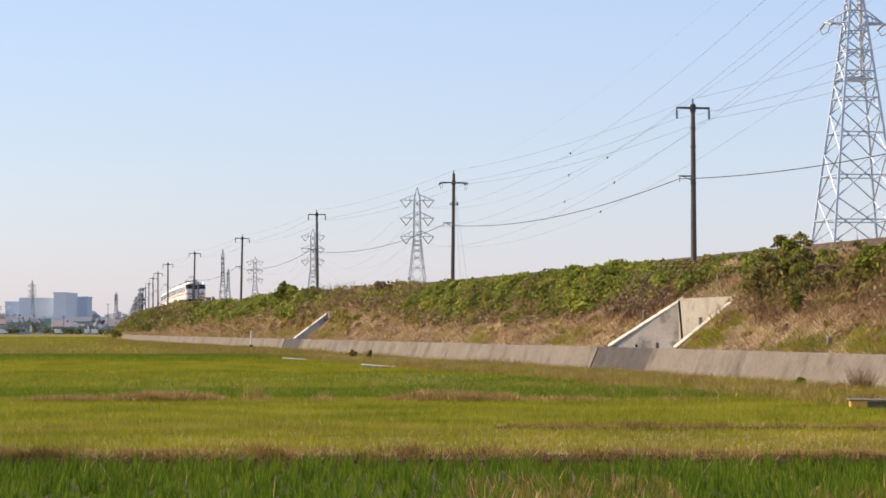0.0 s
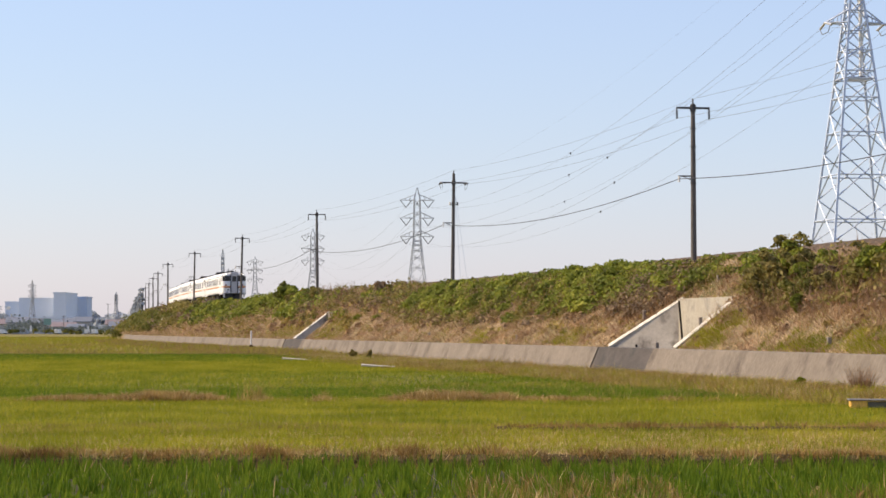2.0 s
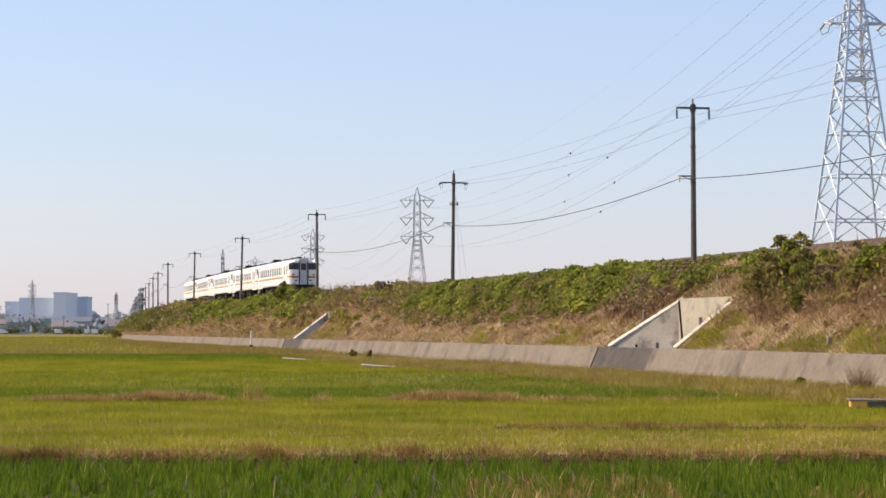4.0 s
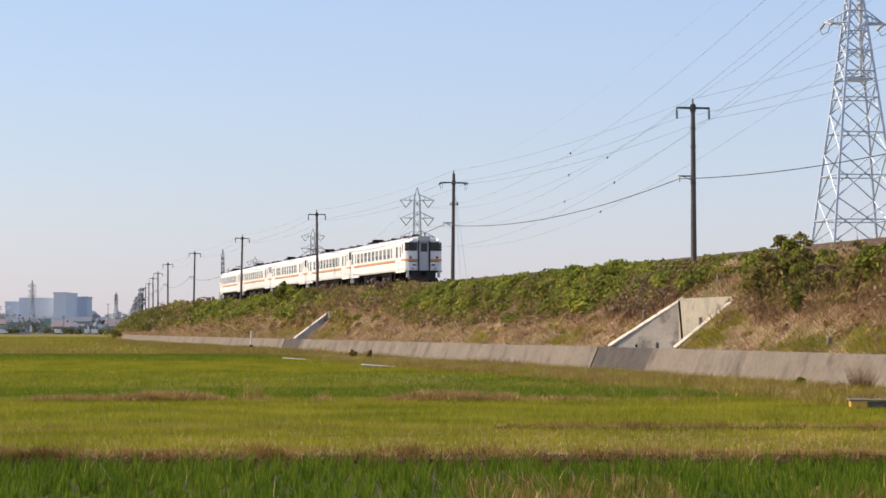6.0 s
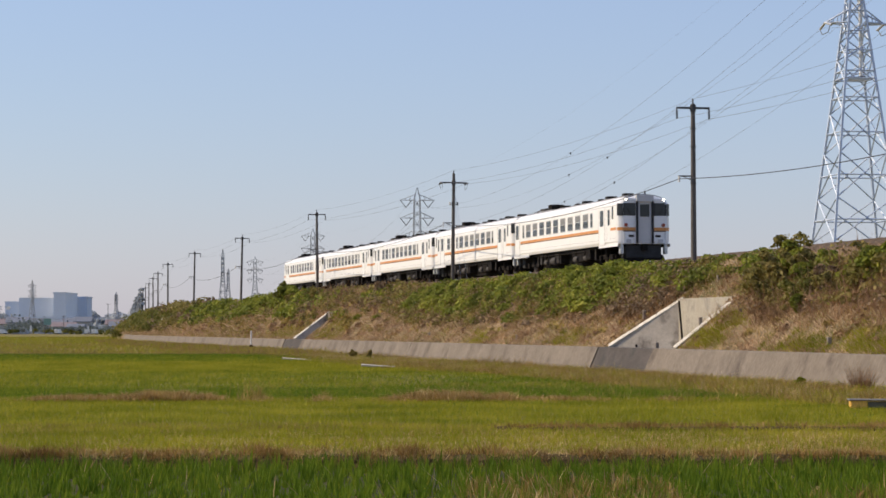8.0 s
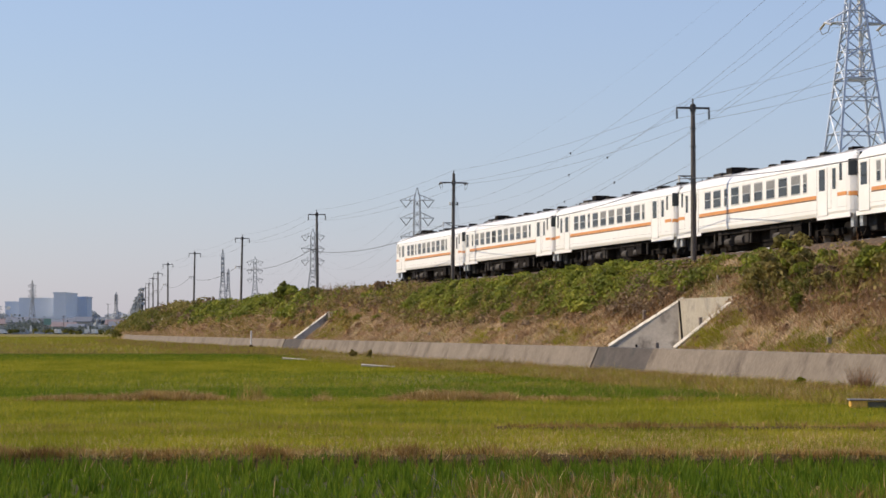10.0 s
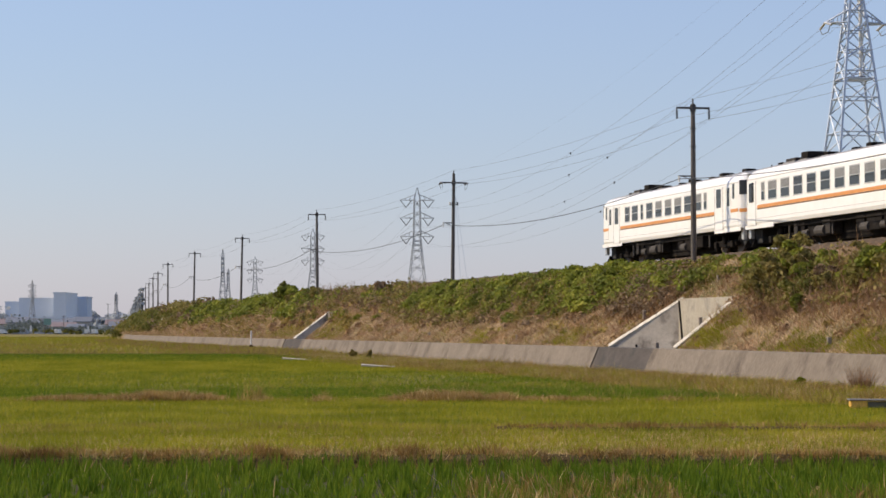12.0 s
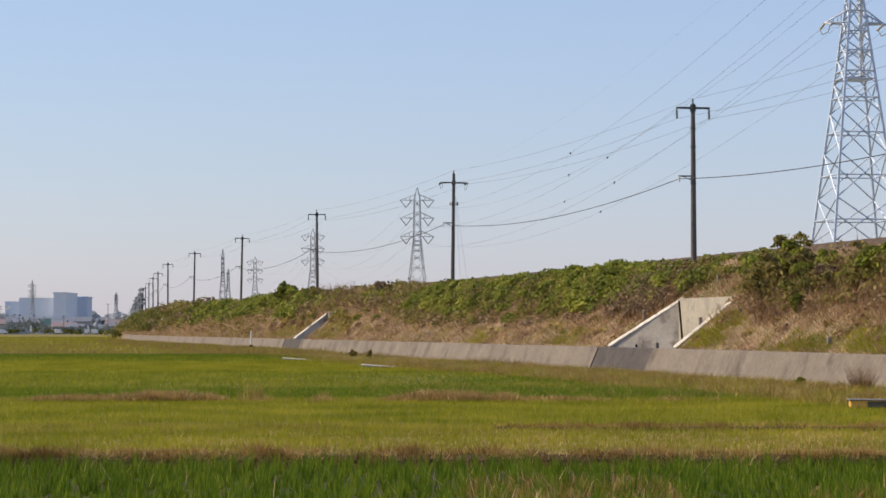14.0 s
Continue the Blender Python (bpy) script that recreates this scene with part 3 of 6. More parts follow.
            part("jumper_box", face(y * 0.85 - 0.12, y * 0.85 + 0.12, 1.1, 1.3, 0.10, 0.08, 0.02), M["door_grey"], end)
        part("snow_plough", prism([(-1.2, 0.2), (1.2, 0.2), (1.05, 0.52), (-1.05, 0.52)], -0.04, 0.04), M["black_gear"], car, m=Matrix.Translation((f - e * 0.22, 0, 0)) @ pose(0, 0, 0, 0, 0, 90))
        # Dark box added to fill the open space below the car's end.
        part("end_fill", box(*sorted((f - e * 0.9, f - e * 0.12)), -0.95, 0.95, 0.35, 1.0, 0.05), M["rubber"], car)
        part("coupler", box(*sorted((f - e * 0.4, f + e * 0.10)), -0.14, 0.14, 0.72, 1.0, 0.03), M["black_gear"], car)
        part("bellows", box(*sorted((f + e * 0.02, f + e * 0.24)), -0.34, 0.34, 1.12, 3.1, 0.03), M["rubber"], car) if not (lit and e > 0) else None
    # roof gear: ventilators, radiator housing, exhaust
    for d, w, l, top, name in [(18.2, 0.55, 0.75, 3.84, "radiator_cowl"), (16.7, 0.52, 0.5, 4.0, "cooling_unit"), (14.7, 0.34, 0.34, 3.84, "roof_ventilator"), (11.9, 0.3, 0.3, 3.8, "roof_ventilator"),
                               (10.3, 0.36, 0.34, 3.85, "roof_ventilator"), (7.6, 0.26, 0.26, 3.8, "roof_ventilator"), (5.9, 0.38, 0.34, 3.85, "roof_ventilator"), (3.0, 0.34, 0.34, 3.84, "roof_ventilator"), (20.0, 0.3, 0.3, 3.8, "roof_ventilator")]:
        x, w, l, top = HALF - d, w * 1.5, l * 1.5, top - 0.03
        unit = part(name, box(x - l / 2, x + l / 2, -w / 2, w / 2, 3.55, top, 0.05), M["grey_gear"] if name == "radiator_cowl" else M["black_gear"], car)
        part("unit_base", box(x - l / 2 - 0.12, x + l / 2 + 0.12, -w / 2 - 0.08, w / 2 + 0.08, 3.55, 3.67, 0.02), M["roof_grey"], unit)
    part("horn", rod((L - 0.5, 0.2, 3.55), (L - 0.5, 0.2, 3.82), 0.05, 0.03), M["black_gear"], car)
    # underframe
    # Black box added between the bogies to close the view beneath.
    part("underframe_fill", box(HALF - 15.9, HALF - 5.3, -0.72, 0.72, 0.17, 0.95, 0.04), M["black_gear"], car)
    part("frame_beam", box(-L + 0.2, L - 0.2, -1.2, 1.2, 0.92, 1.07, 0.02), M["black_gear"], car)
    for d0, d1, y0, y1, z0, m, name in [(5.6, 6.5, 0.75, 1.28, 0.42, "black_gear", "battery_box"), (6.8, 8.2, 0.5, 1.25, 0.35, "black_gear", "fuel_tank"), (8.4, 9.2, 0.7, 1.25, 0.45, "black_gear", "control_box"),
                                        (9.5, 11.6, -0.7, 1.15, 0.33, "black_gear", "engine"), (11.8, 12.6, 0.7, 1.25, 0.4, "grey_gear", "air_tank_box"), (12.9, 14.3, 0.4, 1.2, 0.38, "black_gear", "radiator"),
                                        (14.5, 14.9, 0.8, 1.25, 0.5, "black_gear", "relay_box"), (15.2, 15.6, 0.9, 1.28, 0.42, "grey_gear", "valve_box")]:
        for s in (-1, 1):
            ya, yb = sorted((s * y0, s * y1))
            part(name, box(HALF - d1, HALF - d0, ya, yb, z0, 0.95, 0.03), M[m], car) if not (name == "engine" and s < 0) else None
    for s in (-1, 1):
        for d, zt, r, ln in ((6.6, 0.52, 0.16, 0.5), (8.3, 0.5, 0.2, 0.7), (12.75, 0.55, 0.22, 0.9), (14.4, 0.5, 0.17, 0.6)):
            part("air_tank", rod((HALF - d - ln / 2, s * 1.16, zt), (HALF - d + ln / 2, s * 1.16, zt), r, sides=12), M["tank_grey"], car, "pale grey air tank")
        for d in (4.95, 7.6, 11.7, 16.35):
            part("hanger", box(HALF - d - 0.05, HALF - d + 0.05, *sorted((s * 1.12, s * 1.2)), 0.38, 0.95, 0.01), M["tank_grey"], car)
        part("pipe_run", rod((HALF - 15.6, s * 1.27, 0.86), (HALF - 5.6, s * 1.27, 0.86), 0.035, sides=8), M["black_gear"], car)
    part("air_reservoir", rod((HALF - 9.0, 1.0, 0.62), (HALF - 7.0, 1.0, 0.62), 0.2, sides=14), M["grey_gear"], car)
    part("air_reservoir", rod((HALF - 9.0, -1.0, 0.62), (HALF - 7.0, -1.0, 0.62), 0.2, sides=14), M["grey_gear"], car)
    for d in (3.45, 17.85):
        x = HALF - d
        bg = part("bogie", box(x - 1.35, x + 1.35, -0.95, -0.78, 0.36, 0.62, 0.04, box(x - 1.35, x + 1.35, 0.78, 0.95, 0.36, 0.62, 0.04, box(x - 1.3, x + 1.3, -0.45, 0.45, 0.22, 0.85, 0.04, box(x - 0.25, x + 0.25, -0.9, 0.9, 0.3, 0.9, 0.04)))), M["black_gear"], car)
        for ax in (-1.05, 1.05):
            for s in (-1, 1):
                part("wheel", rod((x + ax, s * 0.50, 0.43), (x + ax, s * 0.63, 0.43), 0.43, 0.43, 24), M["wheel"], bg)
                part("axle_box", box(x + ax - 0.16, x + ax + 0.16, *sorted((s * 0.86, s * 1.08)), 0.3, 0.58, 0.03), M["black_gear"], bg)
            part("axle", rod((x + ax, -0.7, 0.43), (x + ax, 0.7, 0.43), 0.07), M["wheel"], bg)
        for s in (-1, 1):
            part("spring", rod((x, s * 0.95, 0.5), (x, s * 0.95, 0.9), 0.16, sides=12), M["black_gear"], bg)
    return car


lead = railcar(True, ONE_CAB)
second = railcar(False, TWO_CABS)
fourth = railcar(False, ONE_CAB)
CARS = [lead, second, copy_thing(second, Matrix()), fourth, copy_thing(second, Matrix())]


# small changes of pace: metres ahead of an even run
PACE = ([0, 3, 5.5, 7.5, 8.0, 10.5, 12.1, 12.5, 13.0, 14.0], [0, 0, 0.4, 0.45, 0.25, 0.0, 0.05, -0.7, -0.5, -0.5])


def car_rows(number):
    """The middle of each car along the track: the train runs at about 93 km/h."""
    rows = []
    for i in range(57):
        t = i * 0.25
        dt = t - 7.5
        s = 25.7694 * dt + 0.01709 * dt * dt - CAR * number - HALF + 0.33 + float(np.interp(t, *PACE))
        p, q = on_line(s - 7.2), on_line(s + 7.2)
        rows.append((t, pose(float(p[0] + q[0]) / 2, float(p[1] + q[1]) / 2, RAIL_Z, 0, 0, math.degrees(math.atan2(q[1] - p[1], q[0] - p[0])))))
    return rows
# ---- line-side poles, cables, pylons ----
def tube(name, points, r, material, sides=5):
    """A thin cable along points."""
    p = np.array(points, float)
    d = np.gradient(p, axis=0)
    d /= np.linalg.norm(d, axis=1)[:, None]
    u = np.cross(d, (0, 0, 1.0))
    u /= np.linalg.norm(u, axis=1)[:, None]
    w = np.cross(u, d)
    a = np.arange(sides) * 2 * np.pi / sides
    v = p[:, None] + r * (np.cos(a)[None, :, None] * u[:, None] + np.sin(a)[None, :, None] * w[:, None])
    i, j = np.arange(len(p) - 1)[:, None], np.arange(sides)[None, :]
    jn = (j + 1) % sides
    f = np.stack([i * sides + j, (i + 1) * sides + j, (i + 1) * sides + jn, i * sides + jn], -1).reshape(-1, 4)
    return big_mesh(name, v.reshape(-1, 3), f, material, True)


def hang(a, b, sag, n=24):
    a, b = np.array(a, float), np.array(b, float)
    k = np.linspace(0, 1, n)[:, None]
    p = a + (b - a) * k
    p[:, 2] -= sag * 4 * k[:, 0] * (1 - k[:, 0])
    return p


# place along the track, lean, height, distance from the track's middle
POLES = [(122, 0, 7.35, 2.8), (76, 0, 7.3, 2.8), (29.09, 0.1, 7.2, 2.8), (-17.6, -0.65, 7.36, 2.8), (-66.5, 0.7, 7.4, 2.8), (-113.3, -1.1, 7.25, 2.8), (-162.3, -0.9, 7.3, 2.8), (-213, 0.1, 7.4, 2.8), (-262, 0, 7.3, 2.8), (-305, 0.3, 7.4, 2.8),
         (-352, 0, 7.35, 2.8), (-398, 0, 7.3, 2.8), (-440, 0, 7.4, 2.8), (-486, 0, 7.4, 2.8)]
POLE_Z, ARM_HALF = 4.6, 0.74


def signal_pole(s, lean, high, off):
    """A slim concrete pole with a crossarm for two wires and a low bracket for the cable."""
    strain = s == -17.6
    pole = tagged(new("utility_pole"), "slim weathered concrete line pole with crossarm and cable bracket", "utility pole", "poles along the railway")
    part("shaft", rod((0, 0, -0.6), (0, 0, high - 0.12), 0.135, 0.095, 14), M["pole"], pole)
    part("top_spike", rod((0, 0, high - 0.2), (0, 0, high + 0.12), 0.05, 0.025), M["steel_dark"], pole)
    arm = high - (0.70 if strain else 0.30)
    half = 0.84 if strain else ARM_HALF
    part("crossarm", box(-0.05, 0.05, -half - 0.02, half + 0.02, arm - 0.045, arm + 0.045, 0.01), M["steel_dark"], pole)
    part("arm_clamp", rod((0, 0, arm - 0.15), (0, 0, arm + 0.13), 0.135, sides=12), M["steel_dark"], pole)
    if strain:
        for y in (-half, half):
            e = 1 if y > 0 else -1
            for x in (-1, 1):
                ins = part("insulator", rod((0, y, arm - 0.02), (x * 0.42, y, arm - 0.07), 0.07, 0.06, 8), M["steel_dark"], pole, "strain insulator along the wire")
                part("clamp", rod((x * 0.42, y, arm - 0.07), (x * 0.55, y, arm - 0.09), 0.03, sides=6), M["galvanised"], ins)
            loop = rod((-0.42, y, arm - 0.1), (-0.15, y - e * 0.05, arm - 0.42), 0.012, sides=5)
            rod((-0.15, y - e * 0.05, arm - 0.42), (0.15, y - e * 0.05, arm - 0.42), 0.012, sides=5, bm=loop)
            rod((0.15, y - e * 0.05, arm - 0.42), (0.42, y, arm - 0.1), 0.012, sides=5, bm=loop)
            part("jumper", loop, M["steel_dark"], pole, "drooping wire jumper under the crossarm")
        for y in (-0.22, 0.26):
            br = part("side_bracket", box(-0.02, 0.02, *sorted((y, 0)), high - 2.12, high - 2.08), M["steel_dark"], pole)
            part("side_insulator", rod((0, y, high - 2.16), (0, y, high - 1.96), 0.06, sides=10), M["porcelain" if y < 0 else "steel_dark"], br)
        for y, foot in ((0.12, 0.5), (0.16, 0.95)):
            part("stay_wire", rod((0, y, high - 1.6), (0.2, foot, 0.1), 0.008, sides=5), M["galvanised"], pole, "thin steel stay wire")
    else:
        for y in (-half, half):
            ins = part("insulator", rod((0, y, arm - 0.48), (0, y, arm), 0.03, sides=8), M["steel_dark"], pole)
            for k in range(4):
                part("disc", rod((0, y, arm - 0.13 - 0.09 * k), (0, y, arm - 0.17 - 0.09 * k), 0.06, 0.045, 10), M["grey_gear"], ins)
    low = high - 3.3
    part("cable_bracket", box(-0.03, 0.03, -0.68, 0.02, low - 0.03, low + 0.03, 0.01), M["steel_dark"], pole)
    part("bracket_brace", rod((0, -0.08, low - 0.18), (0, -0.45, low - 0.02), 0.018, sides=6), M["steel_dark"], pole)
    part("cable_insulator", rod((0, -0.65, low - 0.26), (0, -0.65, low), 0.045, sides=10), M["porcelain"], pole, "white porcelain cable insulator")
    for k in (1.2, 2.0, 3.6):
        part("strap", rod((0, 0, high - k - 0.03), (0, 0, high - k + 0.03), 0.135, sides=12), M["steel_dark"], pole)
    for k in range(5):
        part("step_bolt", rod((-0.2, 0, 1.6 + 0.5 * k), (0.2, 0, 1.6 + 0.5 * k), 0.012, sides=5), M["steel_dark"], pole)
    pole.matrix_basis = line_pose(s, off, POLE_Z) @ pose(0, 0, 0, lean, 0, 0)
    return pole


for row in POLES:
    signal_pole(*row)

for name, out, drop, sag, r, mat, label in [("telephone_cable", 0.65, 3.42, 0.75, 0.018, "cable", "black lashed cable slung between the line poles"),
                                            ("line_wire", ARM_HALF, 0.78, 0.45, 0.007, "wire", "thin bare wire slung between the line poles"),
                                            ("line_wire", -ARM_HALF, 0.78, 0.45, 0.007, "wire", "thin bare wire slung between the line poles"),
                                            ("line_wire", 0, -0.1, 0.4, 0.006, "wire", "thin bare wire slung between the line poles")]:
    pts = []
    for (s0, l0, h0, o0), (s1, l1, h1, o1) in zip(POLES, POLES[1:]):
        ends = [[float(q) for q in on_line(s, o + out + (h - drop) * math.sin(radians(l)), POLE_Z + h - drop)] for s, l, h, o in ((s0, l0, h0, o0), (s1, l1, h1, o1))]
        seg = hang(*ends, sag)
        pts.append(seg if not pts else seg[1:])
    tagged(tube(name, np.concatenate(pts), r, M[mat]), label, "cable")


def angle_bar(a, b, w, bm):
    return rod(a, b, w, sides=4, bm=bm)


def pylon(x, y, yaw, high, foot, waist, waist_z, arms, arm_len, label, strain=False, bar=0.07, cells=8, pipe=False, nodes=None):
    """A square lattice tower: legs taper to the waist, then run near upright to the peak."""
    tower = tagged(new("pylon"), label, "pylon", "transmission pylons")
    tower.matrix_basis = pose(x, y, 0, 0, 0, yaw)
    head = waist * 0.8
    steel = M["galvanised" if strain else "backlit_steel"]

    def half(z):
        return float(np.interp(z, [0, waist_z, arms[-1] + 0.3, high], [foot / 2, waist / 2, head / 2, 0.06]))

    def corner(k, z):
        sx, sy = [(-1, -1), (1, -1), (1, 1), (-1, 1)][k % 4]
        return Vector((sx * half(z), sy * half(z), z))
    heights = [0, waist_z, arms[-1] + 0.3, high]
    for k in range(4):
        bm = bmesh.new()
        for a, b in zip(heights, heights[1:]):
            angle_bar(corner(k, a), corner(k, b), bar, bm)
        part("leg", bm, steel, tower)
    zs = [0.0]
    q = 1.35
    first = waist_z * (1 - 1 / q) / (1 - q ** -cells)
    for i in range(cells):
        zs.append(zs[-1] + first * q ** -i if i < cells - 1 else waist_z)
    if nodes:
        zs = list(nodes)
    upper = np.linspace(waist_z, arms[-1] + 0.3, max(4, int((arms[-1] - waist_z) / 1.6)))
    zs += list(upper[1:])
    for k in range(4):
        bm = bmesh.new()
        for a, b in zip(zs, zs[1:]):
            angle_bar(corner(k, a), corner(k + 1, b), bar * 0.5, bm)
            angle_bar(corner(k + 1, a), corner(k, b), bar * 0.5, bm)
            m = (a + b) / 2
            angle_bar(corner(k, m), corner(k + 1, m), bar * 0.5, bm)
        part("bracing", bm, steel, tower)
    for z in arms:
        for side in (-1, 1):
            tip = Vector((side * arm_len, 0, z))
            bm = bmesh.new()
            for sy in (-1, 1):
                root = Vector((side * half(z), sy * half(z), z))
                top = Vector((side * half(z + 1.2), sy * half(z + 1.2), z + 1.2))
                angle_bar(root, tip, bar * 0.7, bm), angle_bar(top, tip, bar * 0.6, bm)
                for f in (0.33, 0.66):
                    angle_bar(root.lerp(tip, f), top.lerp(tip, f), bar * 0.4, bm)
            angle_bar(Vector((side * half(z) * 1.0, -half(z), z)).lerp(tip, 0.5), Vector((side * half(z), half(z), z)).lerp(tip, 0.5), bar * 0.4, bm)
            part("crossarm", bm, steel, tower)
            if strain:
                for sy in (-1, 1):
                    part("insulator_string", rod(tip, tip + Vector((side * -0.1, sy * 1.5, -0.35)), 0.11, sides=8), M["frame_alu"], tower, "pale grey strain insulator string")
                bm = rod(tip + Vector((0, -1.5, -0.35)), tip + Vector((0, -0.8, -0.95)), 0.04, sides=5)
                rod(tip + Vector((0, -0.8, -0.95)), tip + Vector((0, 0.8, -0.95)), 0.04, sides=5, bm=bm)
                rod(tip + Vector((0, 0.8, -0.95)), tip + Vector((0, 1.5, -0.35)), 0.04, sides=5, bm=bm)
                part("jumper", bm, M["wire"], tower)
            else:
                low = Vector((side * arm_len * 0.66, 0, z - 1.55))
                for f in (0.33, 1.0):
                    part("insulator_string", rod(Vector((side * arm_len * f, 0, z)), low, 0.07, sides=6), M["grey_gear"], tower)
    if pipe:
        part("cable_riser", rod((0.55, 0, 24.2), (0.55, 0, high - 6), 0.16, sides=14), M["white_post"], tower, "pale vertical cable riser")
        ring = bmesh.new()
        for k in range(4):
            angle_bar(corner(k, 24.0), corner(k + 1, 24.0), 0.08, ring)
        part("riser_platform", box(-0.7, 1.1, -0.5, 0.5, 23.94, 24.02, bm=ring), steel, tower)
        part("riser_box", box(0.3, 0.85, -0.3, 0.3, 24.02, 24.3, 0.04), M["steel_dark"], tower, "dark box at the riser's foot")
    return tower


GREY_PYLON = "galvanised lattice power pylon with three pairs of crossarms"
pylon(36.6, 195, 9, 41.5, 8.3, 1.2, 31.0, [29.0, 32.6, 36.2], 2.75, "tall galvanised lattice strain pylon with a cable riser", True, 0.13, 8, True, (0, 5.0, 9.5, 13.4, 17.4, 21.0, 23.6, 25.75, 27.3, 29.2, 31.0))
pylon(-5.35, 455, 9, 31.2, 5.6, 1.5, 20.5, [21.1, 24.9, 28.6], 3.5, GREY_PYLON, False, 0.075)
pylon(-40.2, 680, 9, 33.0, 6.2, 1.6, 20.5, [23.2, 27.0, 30.8], 3.6, GREY_PYLON, False, 0.085)
pylon(-82.8, 970, 9, 34.0, 6.6, 1.6, 22, [24.0, 28.0, 31.8], 3.6, GREY_PYLON, False, 0.10)
pylon(-120.0, 1200, 80, 46, 5.6, 1.5, 32, [33.5, 37.5, 41.5], 3.4, GREY_PYLON, False, 0.13)
pylon(-136.5, 1400, 80, 41, 6.0, 1.6, 30, [31.0, 34.5, 38.0], 3.4, GREY_PYLON, False, 0.13)
pylon(-261, 1400, 40, 33.5, 4.6, 1.2, 22, [23.5, 26.5, 30.0], 3.0, GREY_PYLON, False, 0.13)
pylon(-178, 1200, 60, 22.5, 4.0, 1.0, 15, [16.5, 18.6, 20.5], 1.6, "slim lattice pylon far across the plain", False, 0.12)

ROUTE = [(52.0, 100, [24, 27.5, 31], 36, 2.9), (36.6, 195, [28.6, 32.2, 35.8], 41.5, 2.9), (-5.35, 455, [19.6, 23.4, 27.1], 31.2, 2.4), (-40.5, 680, [21.7, 25.5, 29.3], 33, 2.4), (-82.8, 970, [22.5, 26.5, 30.3], 34, 2.4)]
for k in range(3):
    for side in (-1, 1):
        pts = [hang((a[0] + side * a[4], a[1], a[2][k]), (b[0] + side * b[4], b[1], b[2][k]), 6.9 if i else 2.0, 40) for i, (a, b) in enumerate(zip(ROUTE, ROUTE[1:]))]
        tagged(tube("conductor", np.concatenate([pts[0]] + [p[1:] for p in pts[1:]]), 0.013, M["wire"]), "bare high-voltage conductor strung between the pylons", "power line", "conductors of the power line")
pts = [hang((a[0], a[1], a[3]), (b[0], b[1], b[3]), 4.6 if i else 1.5, 40) for i, (a, b) in enumerate(zip(ROUTE, ROUTE[1:]))]
tagged(tube("earth_wire", np.concatenate([pts[0]] + [p[1:] for p in pts[1:]]), 0.005, M["wire"]), "thin earth wire over the pylons' peaks", "power line")
near_end, far_end = ROUTE[1], ROUTE[2]
for k, side, part_way in [(2, -1, 0.397), (1, -1, 0.314), (2, 1, 0.494), (0, -1, 0.3), (1, 1, 0.506), (0, 1, 0.418)]:
    p = hang((near_end[0] + side * near_end[4], near_end[1], near_end[2][k]), (far_end[0] + side * far_end[4], far_end[1], far_end[2][k]), 6.9, 501)[int(part_way * 500)]
    ball = tagged(new("line_spacer"), "small dark spacer clamp on a conductor", "spacer", "spacers on the conductors")
    part("clamp", rod((-0.16, 0, 0), (0.16, 0, 0), 0.10, 0.10, 10), M["steel_dark"], ball)
    part("weight", rod((0, 0, -0.22), (0, 0, 0.0), 0.07, 0.05, 8), M["steel_dark"], ball)
    ball.matrix_basis = pose(*[float(v) for v in p], 0, 0, -80)
# ---- plants ----
def blades(name, x, y, z, high, wide, material, seed, lean=0.35, label="", category="grass"):
    """Upright blades, one triangle each, rooted at the places given."""
    rng = np.random.default_rng(seed)
    n = len(x)
    a = rng.uniform(0, 2 * np.pi, n)
    h = high * rng.uniform(0.55, 1.25, n)
    w = wide * rng.uniform(0.7, 1.4, n) / 2
    d = rng.normal(size=(n, 2)) * (lean * h)[:, None]
    base = np.stack([x, y, z - 0.02], 1)
    side = np.stack([np.cos(a) * w, np.sin(a) * w, 0 * a], 1)
    tip = base + np.stack([d[:, 0], d[:, 1], h], 1)
    v = np.stack([base - side, base + side, tip], 1).reshape(-1, 3)
    ob = big_mesh(name, v, np.arange(3 * n).reshape(-1, 3), material)
    return tagged(ob, label, category, kind="stuff")


def strewn(n, x0, x1, y0, y1, seed, keep=None):
    """Places strewn over a stretch of field, clumped a little; keep: a test of x and y."""
    rng = np.random.default_rng(seed)
    x, y = rng.uniform(x0, x1, n), rng.uniform(y0, y1, n)
    if keep is not None:
        k = keep(x, y, rng.uniform(size=n))
        x, y = x[k], y[k]
    return x, y


def off_of(x, y):
    """Distance from the track's middle towards the fields."""
    i = np.searchsorted(-LINE_Y[::1], -y)
    i = np.clip(i, 0, len(LINE_Y) - 1)
    return (x - LINE_X[i]) * np.sin(LINE_H[i]) - (y - LINE_Y[i]) * np.cos(LINE_H[i])


def waves(x, y, size, seed):
    """A smooth uneven field between about -1 and 1."""
    rng = np.random.default_rng(seed)
    v = 0
    for k in range(6):
        a, f, p = rng.uniform(0, np.pi), rng.uniform(0.6, 2.0) / size, rng.uniform(0, 6.28)
        v = v + np.sin((np.cos(a) * x + np.sin(a) * y) * f * 6.28 + p)
    return v / 3


def in_view(x, y, more=4.0):
    return abs(x) < 0.2 * y + more


def open_field(x, y, u):
    return (off_of(x, y) > 9.5) & in_view(x, y)


